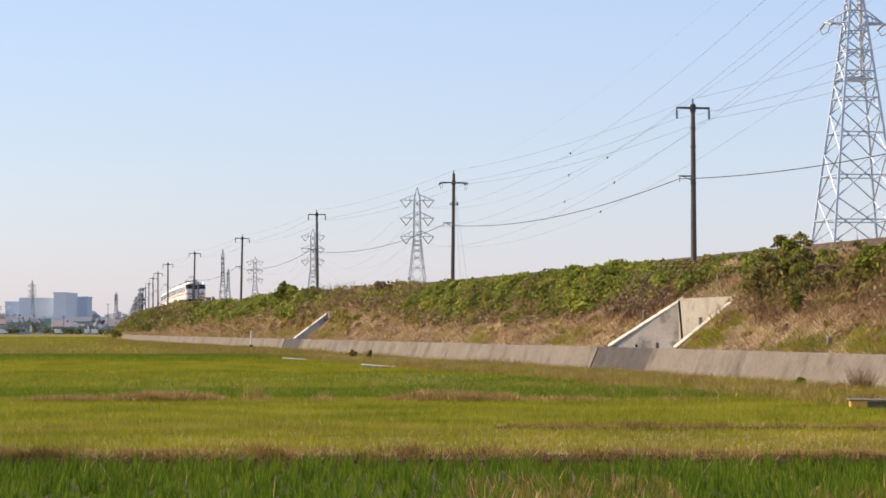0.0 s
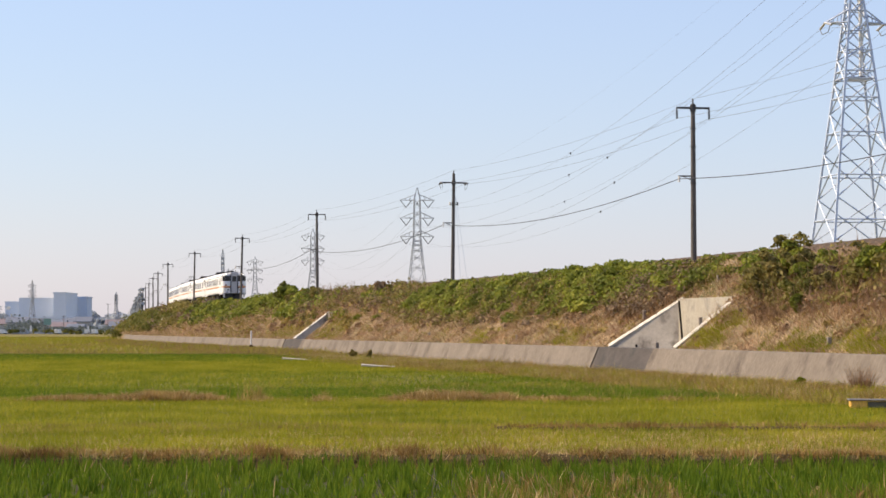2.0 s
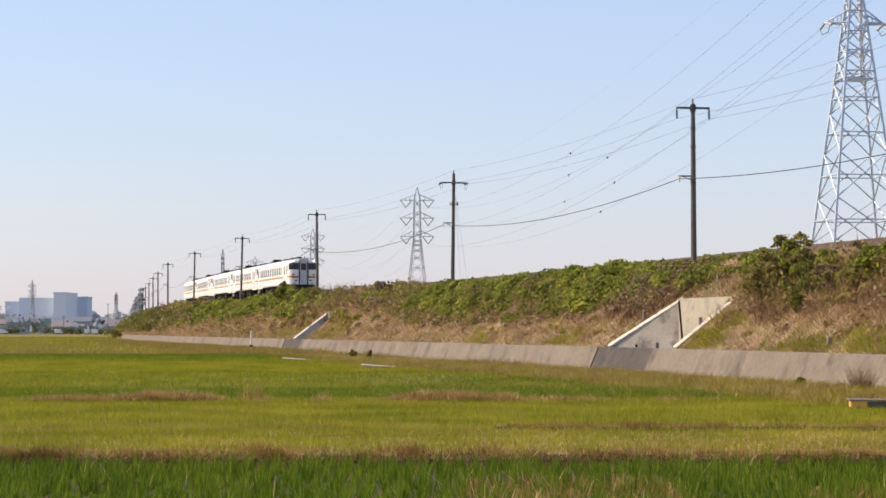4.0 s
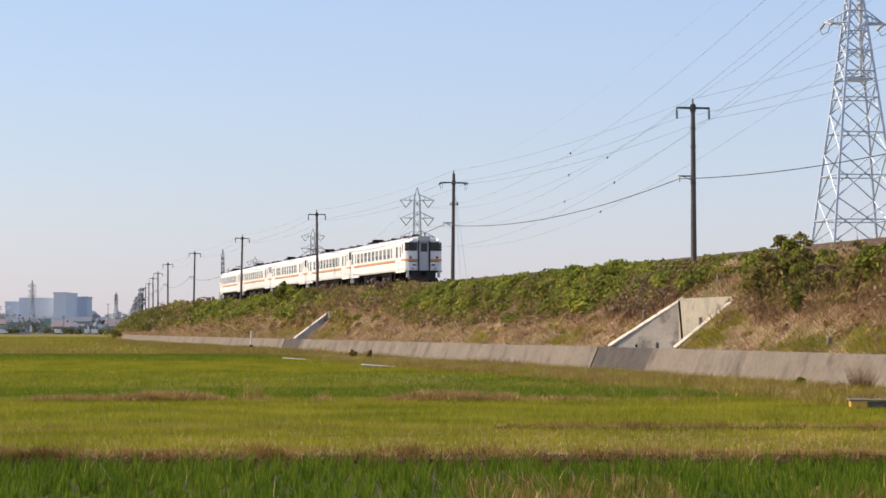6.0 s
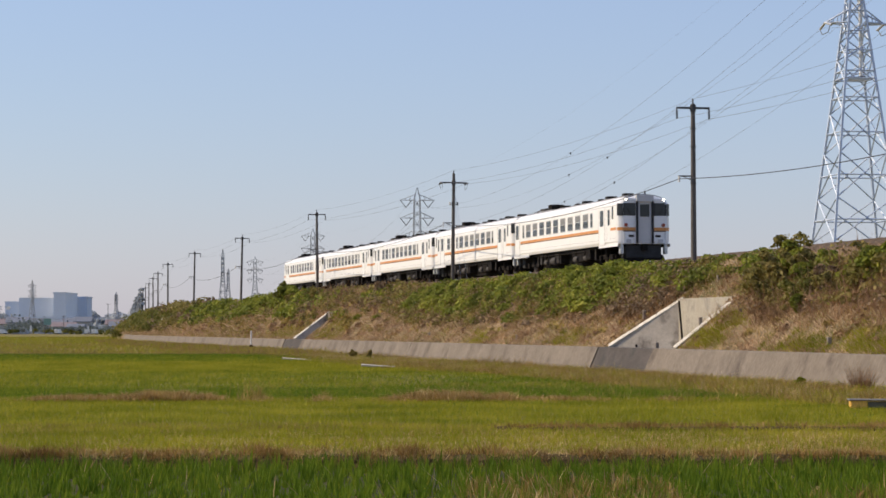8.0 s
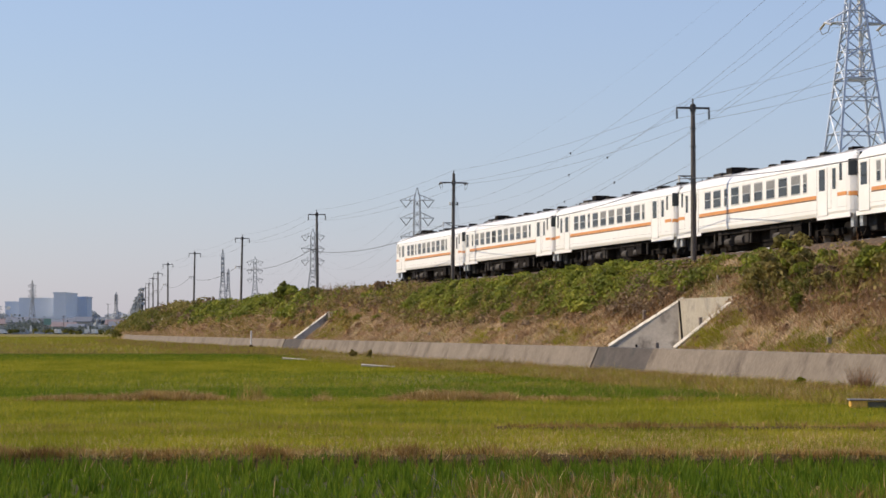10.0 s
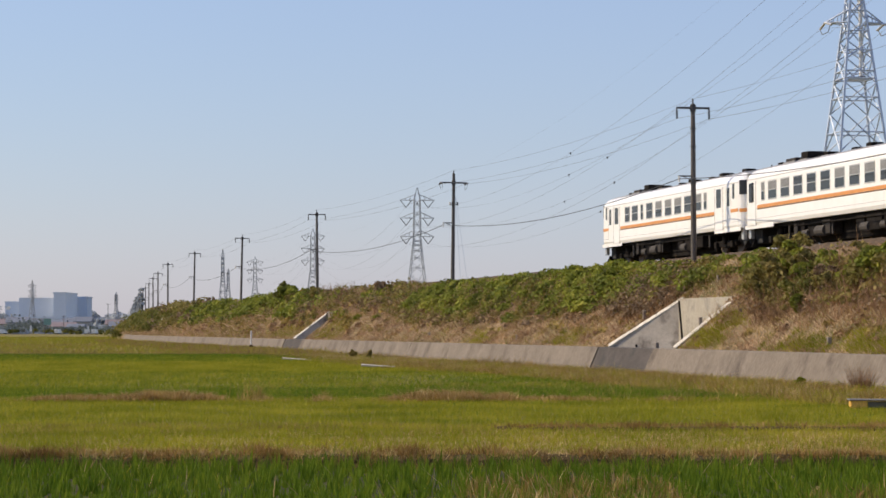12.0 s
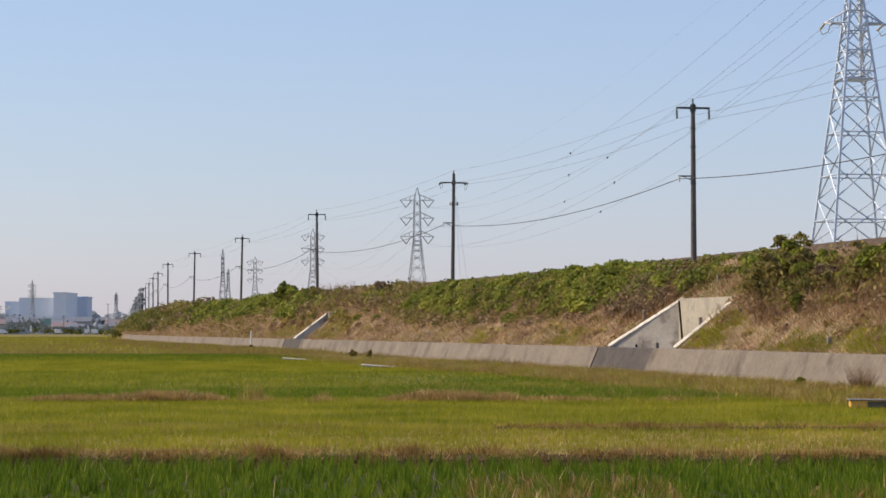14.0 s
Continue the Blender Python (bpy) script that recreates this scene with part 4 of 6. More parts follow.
def leaf_heap(centres, radii, per, size, seed, flat=0.75):
    """Quads on the shells of many overlapping rounded heaps; returns points and faces."""
    rng = np.random.default_rng(seed)
    c, r = np.repeat(centres, per, 0), np.repeat(radii, per)
    n = len(c)
    d = rng.normal(size=(n, 3))
    d /= np.linalg.norm(d, axis=1)[:, None]
    d[:, 2] = abs(d[:, 2]) * 1.0 - 0.25
    pos = c + d * (r * rng.uniform(0.55, 1.1, n))[:, None] * np.array([1, 1, flat])
    nrm = d + rng.normal(size=(n, 3)) * 0.55 + np.array([0, 0, 0.3])
    nrm /= np.linalg.norm(nrm, axis=1)[:, None]
    u = np.cross(nrm, rng.normal(size=(n, 3)))
    u /= np.linalg.norm(u, axis=1)[:, None]
    w = np.cross(nrm, u)
    s = (size * rng.uniform(0.6, 1.4, n) / 2)[:, None]
    v = np.stack([pos - u * s * 1.15, pos - w * s * 0.75 + nrm * s * 0.2, pos + u * s * 1.15, pos + w * s * 0.75 + nrm * s * 0.2], 1).reshape(-1, 3)
    return v, np.arange(4 * n).reshape(-1, 4)


def slope_points(n, s0, s1, o0, o1, seed, keep=None):
    rng = np.random.default_rng(seed)
    s, o = rng.uniform(s0, s1, n), rng.uniform(o0, o1, n)
    k = o < cut_from(s) + 0.05
    if keep is not None:
        k &= keep(s, o, rng.uniform(size=n))
    s, o = s[k], o[k]
    x, y, _ = on_line(s, o)
    return s, o, x, y, bank_height(o)


def levee(y0, y1, high, x0, x1, seed):
    """A low bank of earth between two paddies, with uneven flanks and crown."""
    rng = np.random.default_rng(seed)
    xs = np.arange(x0, x1 + 0.01, 0.18)
    prof = [(0.0, -0.05), (0.12, 0.7), (0.3, 1.0), (0.7, 1.0), (0.88, 0.6), (1.0, -0.05)]
    v = np.stack([np.stack([xs + rng.normal(size=len(xs)) * 0.03, y0 + (y1 - y0) * (f + rng.normal(size=len(xs)) * 0.012), high * h * (1 + rng.normal(size=len(xs)) * 0.035)], 1) for f, h in prof], 1)
    k = len(prof)
    i, j = np.arange(len(xs) - 1)[:, None], np.arange(k - 1)[None, :]
    f = np.stack([i * k + j, (i + 1) * k + j, (i + 1) * k + j + 1, i * k + j + 1], -1).reshape(-1, 4)
    return tagged(big_mesh("levee", v.reshape(-1, 3), f, M["levee_soil"]), "low dark earth levee between paddies", "levee", kind="structure")


levee(27.7, 28.5, 0.17, -15, 15, 1)
levee(38.25, 38.75, 0.07, 0.9, 11, 2)
levee(147.5, 149.5, 0.16, -60, -8, 4)

# Dark sheet: wet mud whose colour also deepens shade between the rice hills.
bm = bmesh.new()
bmesh.ops.create_grid(bm, x_segments=80, y_segments=40, size=1, matrix=Matrix.Translation((0, 21.4, 0.012)) @ Matrix.Diagonal((16, 6.3, 1, 1)))
for v in bm.verts:
    v.co.z += 0.012 * noise.noise(v.co * 3)
tagged(part("paddy_mud", bm, M["mud"]), "dark wet mud of the nearest paddy, with the shade between hills in its colour", "mud", kind="structure")
# rice regrowth in hills, nearest paddy
rng = np.random.default_rng(11)
gx, gy = np.meshgrid(np.arange(-8, 8, 0.20), np.arange(16.0, 27.5, 0.30))
hx, hy = gx.ravel() + rng.normal(size=gx.size) * 0.03, gy.ravel() + rng.normal(size=gx.size) * 0.03
per = 24
vig = rng.uniform(0.65, 1.2, gx.size) * np.clip(1 + 0.3 * waves(hx, hy * 0.6, 0.9, 72), 0.5, 1.3)
vig = np.repeat(vig, per)
x, y = np.repeat(hx, per) + rng.normal(size=gx.size * per) * 0.03, np.repeat(hy, per) + rng.normal(size=gx.size * per) * 0.03
blades("rice_plants", x, y, 0 * x, np.interp(y, [23.5, 26.5, 27.4], [0.19, 0.22, 0.25]) * vig, 0.019, M["rice"], 12, 0.20, "green rice regrowth in rows of hills in a paddy", "rice")
x, y = strewn(4200, -8, 8, 16, 27.4, 13, lambda x, y, u: u < 0.5 + 0.6 * waves(x, y, 2.0, 74))
blades("rice_plants", x, y, 0 * x, 0.2, 0.016, M["rice_yellow"], 14, 0.3, "yellowing rice blades among the green rows", "rice")
# dry stalks and brown grass in the nearest paddy
x, y = strewn(5200, -8, 8, 17, 27.0, 15, lambda x, y, u: (u < 0.035) | ((x > 0.2) & (x < 2.5) & (y < 24.5) & (u < 0.5 + 0.45 * waves(x, y, 1.0, 73))))
blades("dry_stalks", x, y, 0 * x, 0.26, 0.02, M["straw"], 16, 0.5, "bleached dry stalks standing in the rice", "dry grass")
x, y = strewn(14000, -1, 5, 19, 24.6, 75, lambda x, y, u: ((x > 0.2) & (x < 2.4) & (u < 0.55 + 0.7 * waves(x, y, 0.8, 76))) | ((x > 3.6) & (y < 22.8) & (u < 0.3 + 0.6 * waves(x, y, 0.7, 77))))
blades("dry_stalks", x, y, 0 * x, 0.19, 0.017, M["edge_brown"], 78, 0.5, "brown grass tangled in the rice", "dry grass")
# the paddy's edge: clumps of brown grass and straw on the low levee
CROWN = ([27.7, 27.8, 27.94, 28.26, 28.4, 28.5], [0, 0.12, 0.17, 0.17, 0.10, 0])
x, y = strewn(90000, -9, 9, 27.62, 29.8, 17, lambda x, y, u: u < np.interp(y, [27.62, 27.9, 28.5, 29.8], [0.5, 1.0, 0.8, 0.2]) * (0.62 + 0.5 * waves(x, y * 2, 1.0, 79)))
blades("edge_grass", x, y, np.interp(y, *CROWN), 0.10 + 0.07 * np.clip(waves(x, y, 0.9, 71), -0.9, 1.4), 0.014, M["edge_brown"], 18, 0.55, "brown dead grass on the paddy's edge", "dry grass")
x, y = strewn(30000, -9, 9, 27.8, 30.8, 19, lambda x, y, u: u < 0.42 + 0.6 * waves(x, y * 1.5, 1.4, 19))
blades("edge_grass", x, y, np.interp(y, *CROWN), 0.10, 0.016, M["straw"], 20, 0.7, "pale straw on the paddy's edge", "dry grass")
x, y = strewn(16000, -9, 9, 27.6, 29.6, 80, lambda x, y, u: u < 0.35 + 0.5 * waves(x, y * 1.5, 1.7, 81))
blades("edge_grass", x, y, np.interp(y, *CROWN), 0.10, 0.014, M["verge"], 82, 0.5, "olive grass on the paddy's edge", "dry grass")
# cut paddy with straw
x, y = strewn(90000, -13, 13, 29.4, 39, 21, open_field)
blades("stubble_paddy", x, y, 0 * x, 0.12, 0.013, M["rice_yellow"], 22, 0.35, "yellow-green stubble regrowth in a cut paddy", "rice")
x, y = strewn(90000, -13, 13, 29.0, 37.5, 23, lambda x, y, u: open_field(x, y, u) & (u < 0.5 - (y - 29) * 0.05 + 0.055 * x + 0.3 * waves(x, y * 1.5, 2.2, 3) + 0.25 * waves(x, y * 2, 0.7, 33)))
blades("stubble_straw", x, y, 0 * x, 0.09, 0.02, M["straw"], 24, 0.9, "chopped straw strewn over the stubble", "straw")
x, y = strewn(26000, -13, 13, 28.6, 36, 87, lambda x, y, u: open_field(x, y, u) & (u < 0.25 + 0.05 * x + 0.5 * waves(x, y * 2, 0.8, 88)))
blades("stubble_straw", x, y, 0.01 + 0 * x, 0.05, 0.03, M["slope_straw"], 89, 2.2, "flattened bleached straw over the stubble", "straw")
x, y = strewn(26000, -13, 13, 28.6, 37, 187, lambda x, y, u: open_field(x, y, u) & (u < 0.2 + 0.04 * x + 0.5 * waves(x, y * 2, 0.6, 188)))
blades("stubble_straw", x, y, 0 * x, 0.08, 0.03, M["edge_brown"], 189, 0.8, "brown cut stubble tufts", "straw")
x, y = strewn(12000, -13, 13, 38.25, 38.85, 25, lambda x, y, u: open_field(x, y, u) & (x > 0.8 + u) & (u < 0.25 + 0.7 * (waves(x, y * 0, 6, 9) > -0.2)))
blades("levee_grass", x, y, 0.05 + 0 * x, 0.11 + 0.05 * np.clip(waves(x, y, 1.5, 83), -1, 1), 0.022, M["edge_brown"], 26, 0.45, "brown dead grass along a low levee", "dry grass")
x, y = strewn(26000, -13, 13, 37.2, 40.5, 287, lambda x, y, u: open_field(x, y, u) & (u < 0.35 + 0.5 * waves(x, y * 2, 3.0, 288)))
blades("stubble_paddy", x, y, 0 * x, 0.12, 0.018, M["verge"], 289, 0.5, "yellow weeds beside the low levee", "weeds")
# second paddy
x, y = strewn(185000, -17, 17, 38.8, 56.2, 27, open_field)
blades("middle_paddy", x, y, 0 * x, 0.12, 0.013, M["rice_yellow"], 28, 0.3, "yellow-green rice regrowth", "rice")
x, y = strewn(46000, -17, 17, 41, 56, 29, lambda x, y, u: open_field(x, y, u) & (u < 0.25 + 0.6 * waves(x, y * 5, 14, 5)))
blades("middle_paddy", x, y, 0 * x, 0.13, 0.013, M["rice"], 30, 0.4, "green rice regrowth", "rice")
def clump_mask(x, y, u):
    """Where the brown grass stands along the middle levee: two long patches and a few lone clumps."""
    a = np.interp(x, [-10.4, -9.6, -7.9, -7.3, -6.6, -5.6, -5.2], [0.05, 0.42, 0.5, 1.0, 0.9, 0.6, 0])
    b = np.interp(x, [-1.8, -1.0, -0.5, 0.6, 1.0, 1.5, 1.9, 3.4, 4.2], [0, 0.45, 1.0, 1.0, 0.5, 0.8, 0.3, 0.25, 0])
    c = 0.35 * np.exp(-((x + 4.55) / 0.28) ** 2) + 0.35 * np.exp(-((x + 2.95) / 0.22) ** 2) + 0.3 * np.exp(-((x - 5.6) / 0.3) ** 2)
    return np.maximum(np.maximum(a, b), c) * (0.75 + 0.45 * waves(x, y * 1.2, 1.0, 5) + 0.3 * waves(x, y, 0.45, 6))


x, y = strewn(110000, -12, 8, 53.2, 55.0, 31, lambda x, y, u: open_field(x, y, u) & ((u < 0.75 * clump_mask(x, y, u)) | (u < 0.05 * (waves(x, y, 1.5, 44) > 0.4))))
h = 0.12 + 0.16 * np.clip(clump_mask(x, y, 0), 0, 1.3)
blades("levee_grass", x[::5], y[::5], 0 * x[::5], h[::5], 0.024, M["verge"], 32, 0.5, "clumps of olive-brown grass on a levee", "dry grass")
for k in (1, 2):
    blades("levee_grass", x[k::5], y[k::5], 0 * x[k::5], h[k::5], 0.026, M["edge_brown"], 33 + k, 0.55, "clumps of brown dead grass on a levee", "dry grass")
blades("levee_grass", x[3::5], y[3::5], 0 * x[3::5], h[3::5] * 0.8, 0.026, M["edge_brown"], 37, 0.55, "clumps of brown dead grass on a levee", "dry grass")
blades("levee_grass", x[4::5], y[4::5], 0 * x[4::5], h[4::5] * 1.1, 0.024, M["straw"], 38, 0.5, "clumps of pale dry grass on a levee", "dry grass")
rng = np.random.default_rng(84)
x = np.concatenate([rng.normal(size=110) * 0.18 - 4.6, rng.normal(size=50) * 0.1 - 2.9])
blades("tall_weeds", x, 53.8 + 0.2 * rng.normal(size=len(x)), 0 * x, np.where(x < -4, 0.5, 0.32), 0.022, M["verge"], 85, 0.3, "lone tall brown weeds on the levee", "weeds")
# third paddy
x, y = strewn(150000, -26, 22, 55.5, 92, 33, lambda x, y, u: open_field(x, y, u) & (off_of(x, y) > 12.0 + 1.2 * waves(x, y, 9, 8)) & ((u < 0.45) | (x > -1 + (y - 70) * 0.3) | (y < 63)))
blades("green_paddy", x, y, 0 * x, 0.14, 0.02, M["rice"], 34, 0.4, "dense green rice regrowth", "rice")
x, y = strewn(46000, -20, 16, 55.2, 64.5, 235, lambda x, y, u: open_field(x, y, u) & (off_of(x, y) > 13) & (u < 0.75 + 0.5 * waves(x * 0.5, y * 3, 9, 236)))
blades("green_paddy", x, y, 0 * x, 0.17, 0.02, M["rice"], 237, 0.35, "deep green rice regrowth behind the levee", "rice")
x, y = strewn(26000, -8, 16, 55.2, 72, 238, lambda x, y, u: open_field(x, y, u) & (off_of(x, y) > 12) & (u < 0.1 + 0.06 * x + 0.5 * waves(x, y * 2, 2.5, 239)))
blades("green_paddy", x, y, 0 * x, 0.18, 0.022, M["verge"], 240, 0.5, "olive weeds in the green paddy", "weeds")
x, y = strewn(140000, -26, 22, 58, 100, 35, lambda x, y, u: open_field(x, y, u) & (off_of(x, y) > 11.5) & (u < 0.40 + 0.5 * waves(x, y * 4, 16, 6) - 0.07 * x))
blades("green_paddy", x, y, 0 * x, 0.15, 0.02, M["rice_yellow"], 36, 0.4, "yellow-green rice regrowth", "rice")
x, y = strewn(110000, -40, 10, 91, 122, 37, lambda x, y, u: open_field(x, y, u) & (off_of(x, y) > 13))
blades("far_paddy", x, y, 0 * x, 0.15, 0.035, M["rice_yellow"], 38, 0.3, "bright yellow-green paddy", "rice")
x, y = strewn(60000, -45, 0, 112, 148, 61, lambda x, y, u: open_field(x, y, u) & (off_of(x, y) > 13))
blades("far_paddy", x, y, 0 * x, 0.2, 0.04, M["rice_yellow"], 62, 0.3, "bright yellow-green paddy", "rice")
x, y = strewn(70000, -45, 0, 116, 148, 39, lambda x, y, u: open_field(x, y, u) & (off_of(x, y) > 13 + 2 * waves(x, y, 15, 4)) & (u < 0.75 + 0.5 * waves(x, y, 12, 3)))
blades("far_paddy", x, y, 0 * x, 0.2, 0.045, M["rice"], 40, 0.3, "deep green paddy", "rice")
x, y = strewn(7000, -60, -6, 147, 153, 41, lambda x, y, u: open_field(x, y, u))
blades("far_levee_grass", x, y, 0 * x, 0.38, 0.06, M["verge"], 42, 0.35, "olive-brown grass on a far levee", "dry grass")
x, y = strewn(34000, -48, 0, 131, 147.4, 241, lambda x, y, u: open_field(x, y, u) & (off_of(x, y) > 14))
blades("far_paddy", x, y, 0 * x, 0.24, 0.045, M["rice"], 242, 0.3, "deep green paddy before a far levee", "rice")
for n, y0, y1, high, wide, mat, seed, cut, label in [(90000, 153, 260, 0.2, 0.07, "rice_yellow", 44, 0.75, "olive fallow field far off"), (80000, 153, 260, 0.22, 0.07, "verge", 46, 0.5, "brown fallow field far off"), (70000, 260, 560, 0.25, 0.12, "rice_yellow", 47, 0.8, "green fallow field far off"), (50000, 260, 560, 0.25, 0.12, "verge", 48, 0.4, "brown fallow field far off")]:
    x, y = strewn(n, -130, -10, y0, y1, seed, lambda x, y, u: open_field(x, y, u) & (u < cut + 0.5 * waves(x * 0.4, y, 30, seed)))
    blades("far_fallow", x, y, 0 * x, high, wide, M[mat], seed, 0.4, label, "fallow field")
# uneven dry strip at the wall's foot
rng = np.random.default_rng(47)
for n, s0, s1, wd, mat, seed, label in [(60000, -20, 72, 0.016, "verge", 48, "olive-brown grass at the wall's foot"), (44000, -20, 72, 0.016, "rice_yellow", 49, "live grass at the wall's foot"),
                                        (34000, -20, 72, 0.015, "slope_straw", 50, "bleached grass at the wall's foot"), (44000, -210, -20, 0.04, "verge", 57, "olive-brown grass at the wall's foot"),
                                        (26000, -210, -20, 0.04, "rice_yellow", 58, "live grass at the wall's foot"), (22000, -210, -20, 0.04, "brown_grass", 59, "dead grass at the wall's foot")]:
    s, o = rng.uniform(s0, s1, n), 9.25 + rng.beta(1.0, 1.5, n) * 4.6
    x, y, _ = on_line(s, o)
    v = waves(s, o * 1.5, 3.5, seed) + 0.6 * waves(s, o * 2, 1.2, seed + 200)
    k = rng.uniform(size=n) < 0.75 + 0.4 * v
    blades("verge_grass", x[k], y[k], 0 * x[k], ((0.24 + 0.10 * np.clip(v, -1, 1.6)) * (1.0 if s0 > -30 else 1.55))[k], wd, M[mat], seed, 0.4, label, "dry grass")

for n, mat, seed, high, label in [(56000, "verge", 251, 0.25, "tall olive-brown grass before the wall"), (30000, "edge_brown", 252, 0.24, "tall brown grass before the wall"), (20000, "rice_yellow", 253, 0.24, "live grass before the wall")]:
    s, o = rng.uniform(18, 74, n), 9.3 + rng.beta(1.2, 1.6, n) * 4.8
    x, y, _ = on_line(s, o)
    v = waves(s, o * 1.3, 4.0, seed) + 0.7 * waves(s, o * 2, 1.3, seed + 10)
    k = rng.uniform(size=n) < np.interp(s, [18, 34, 44, 74], [0.15, 0.4, 0.8, 0.85]) + 0.5 * v
    blades("verge_grass", x[k], y[k], 0 * x[k], (high * np.clip(0.85 + 0.45 * v, 0.4, 1.5))[k], 0.03, M[mat], seed, 0.7, label, "dry grass")

s, o = rng.uniform(-150, 40, 30000), 9.35 + rng.beta(1.0, 2.2, 30000) * 2.2
x, y, _ = on_line(s, o)
v = waves(s, o * 0.5, 5.0, 261) + 0.8 * waves(s, o * 0.5, 1.6, 262)
k = rng.uniform(size=len(s)) < 0.2 + 0.7 * v
for q, mat in enumerate(("verge", "edge_brown", "olive_leaf")):
    j = np.flatnonzero(k)[q::3]
    blades("verge_grass", x[j], y[j], 0 * x[j], 0.30 + 0.16 * np.clip(v[j], 0, 1.4), np.interp(s[j], [-150, 0], [0.06, 0.028]), M[mat], 263 + q, 0.45, "ragged tall weeds along the wall's foot", "weeds")

for n, mat, seed in [(26000, "verge", 271), (16000, "edge_brown", 272)]:
    s, o = rng.uniform(-75, 34, n), rng.uniform(12, 16, n)
    x, y, _ = on_line(s, o)
    v = waves(s, o * 1.2, 9, 273) + 0.5 * waves(s, o * 2, 2.5, seed)
    k = rng.uniform(size=n) < np.interp(o, [12, 14, 16], [0.8, 0.55, 0.05]) + 0.4 * v
    blades("verge_grass", x[k], y[k], 0 * x[k], 0.24, np.interp(s[k], [-75, 30], [0.04, 0.022]), M[mat], seed, 0.5, "olive-brown weeds between the verge and the paddy", "dry grass")

# dry grass over the slope, matted in patches of straw, brown and green
SLOPE = [(120000, -60, 76, 0.17, 0.024, "slope_straw", 51), (130000, -60, 76, 0.19, 0.024, "slope_brown", 52), (60000, -60, 76, 0.18, 0.024, "rice_yellow", 55), (60000, -60, 76, 0.2, 0.024, "brown_grass", 59), (50000, -60, 76, 0.18, 0.024, "verge", 60), (60000, -340, -60, 0.32, 0.055, "verge", 63),
         (70000, -340, -60, 0.34, 0.055, "slope_straw", 53), (60000, -340, -60, 0.36, 0.055, "slope_brown", 54), (34000, -340, -60, 0.32, 0.055, "rice_yellow", 56)]
SLOPE_LABEL = {"slope_straw": "bleached matted dry grass on the bank's slope", "slope_brown": "brown dead stalks on the bank's slope", "rice_yellow": "patches of live grass on the bank's slope", "brown_grass": "dark dead grass lying on the bank's slope", "verge": "olive grass on the bank's slope"}
for n, s0, s1, hi, wd, mat, seed in SLOPE:
    def patch(s, o, u, mat=mat):
        a, b = waves(s, o * 2.2, 4.5, 7), waves(s, o * 2.2, 2.2, 8)
        v = a + 0.6 * b
        if mat == "slope_straw":
            return u < 0.55 + 0.9 * v
        if mat == "slope_brown":
            return u < 0.45 - 0.8 * v
        if mat == "brown_grass":
            return u < 0.9 * (waves(s, o * 1.8, 3.2, 21) + 0.6 * waves(s, o * 2, 1.1, 22) - 0.25)
        if mat == "verge":
            return u < 0.2 + 0.8 * (waves(s, o * 1.6, 5.0, 23) + 0.5 * waves(s, o * 2, 1.6, 24))
        return (u < 0.9 * (waves(s, o * 2, 6, 9) + 0.4 * waves(s, o * 2, 2, 10) - 0.2))
    s, o, x, y, z = slope_points(n, s0, s1, 3.75, 8.5, seed, patch)
    blades("slope_grass", x, y, z, hi, wd, M[mat], seed, 1.4, SLOPE_LABEL[mat], "slope grass")


def green_band(s):
    """How far down the slope the creeper reaches."""
    return np.interp(s, [-340, -170, -150, -60, -52, -45, -28, -12, -4, 10, 26, 33, 38, 41, 44, 50, 70], [6.0, 5.6, 6.2, 6.0, 5.0, 4.4, 4.7, 6.1, 6.3, 6.2, 6.2, 5.7, 4.9, 4.4, 5.6, 6.4, 6.4])


def creeper(n, s0, s1, radius, per, size, mat, seed, keep, label, lift=0.1, top=(4.1, 4.5)):
    s, o, x, y, z = slope_points(n, s0, s1, 3.2, 8.0, seed, lambda s, o, u: keep(s, o, u) & (o > np.interp(s, [-8, 0], top)))
    rng = np.random.default_rng(seed + 1)
    r = radius * (0.45 + 1.5 * rng.uniform(size=len(s)) ** 3)
    v, f = leaf_heap(np.stack([x, y, z + lift * r], 1), r, per, size, seed + 2)
    return tagged(big_mesh("creeper", v, f, M[mat]), label, "creeper", kind="stuff")


KUDZU = "thick green creeper leaves heaped over the bank"


def mounds(n, s0, s1, radius, per, size, mat, seed, keep, label, o0=3.5):
    """Creeper heaped in mounds with leafy shells, so that the hollows between them lie in shade."""
    s, o, x, y, z = slope_points(n, s0, s1, o0, 7.6, seed, keep)
    rng = np.random.default_rng(seed + 1)
    r = radius * (0.5 + 1.0 * rng.uniform(size=len(s)) ** 2)
    m = np.maximum(8, (per * (r / radius) ** 2)).astype(int)
    top = np.where(o < 4.2, 0.0, 0.15)
    v, f = leaf_heap(np.repeat(np.stack([x, y, z + top * r], 1), m, 0), np.repeat(r, m), 1, size, seed + 2, 0.85)
    return tagged(big_mesh("creeper", v, f, M[mat]), label, "creeper", kind="stuff")


def bare(s, o):
    """Gaps where the creeper has died back."""
    return waves(s, o * 1.6, 7, 301) + 0.7 * waves(s, o * 2, 3, 302) > 0.62


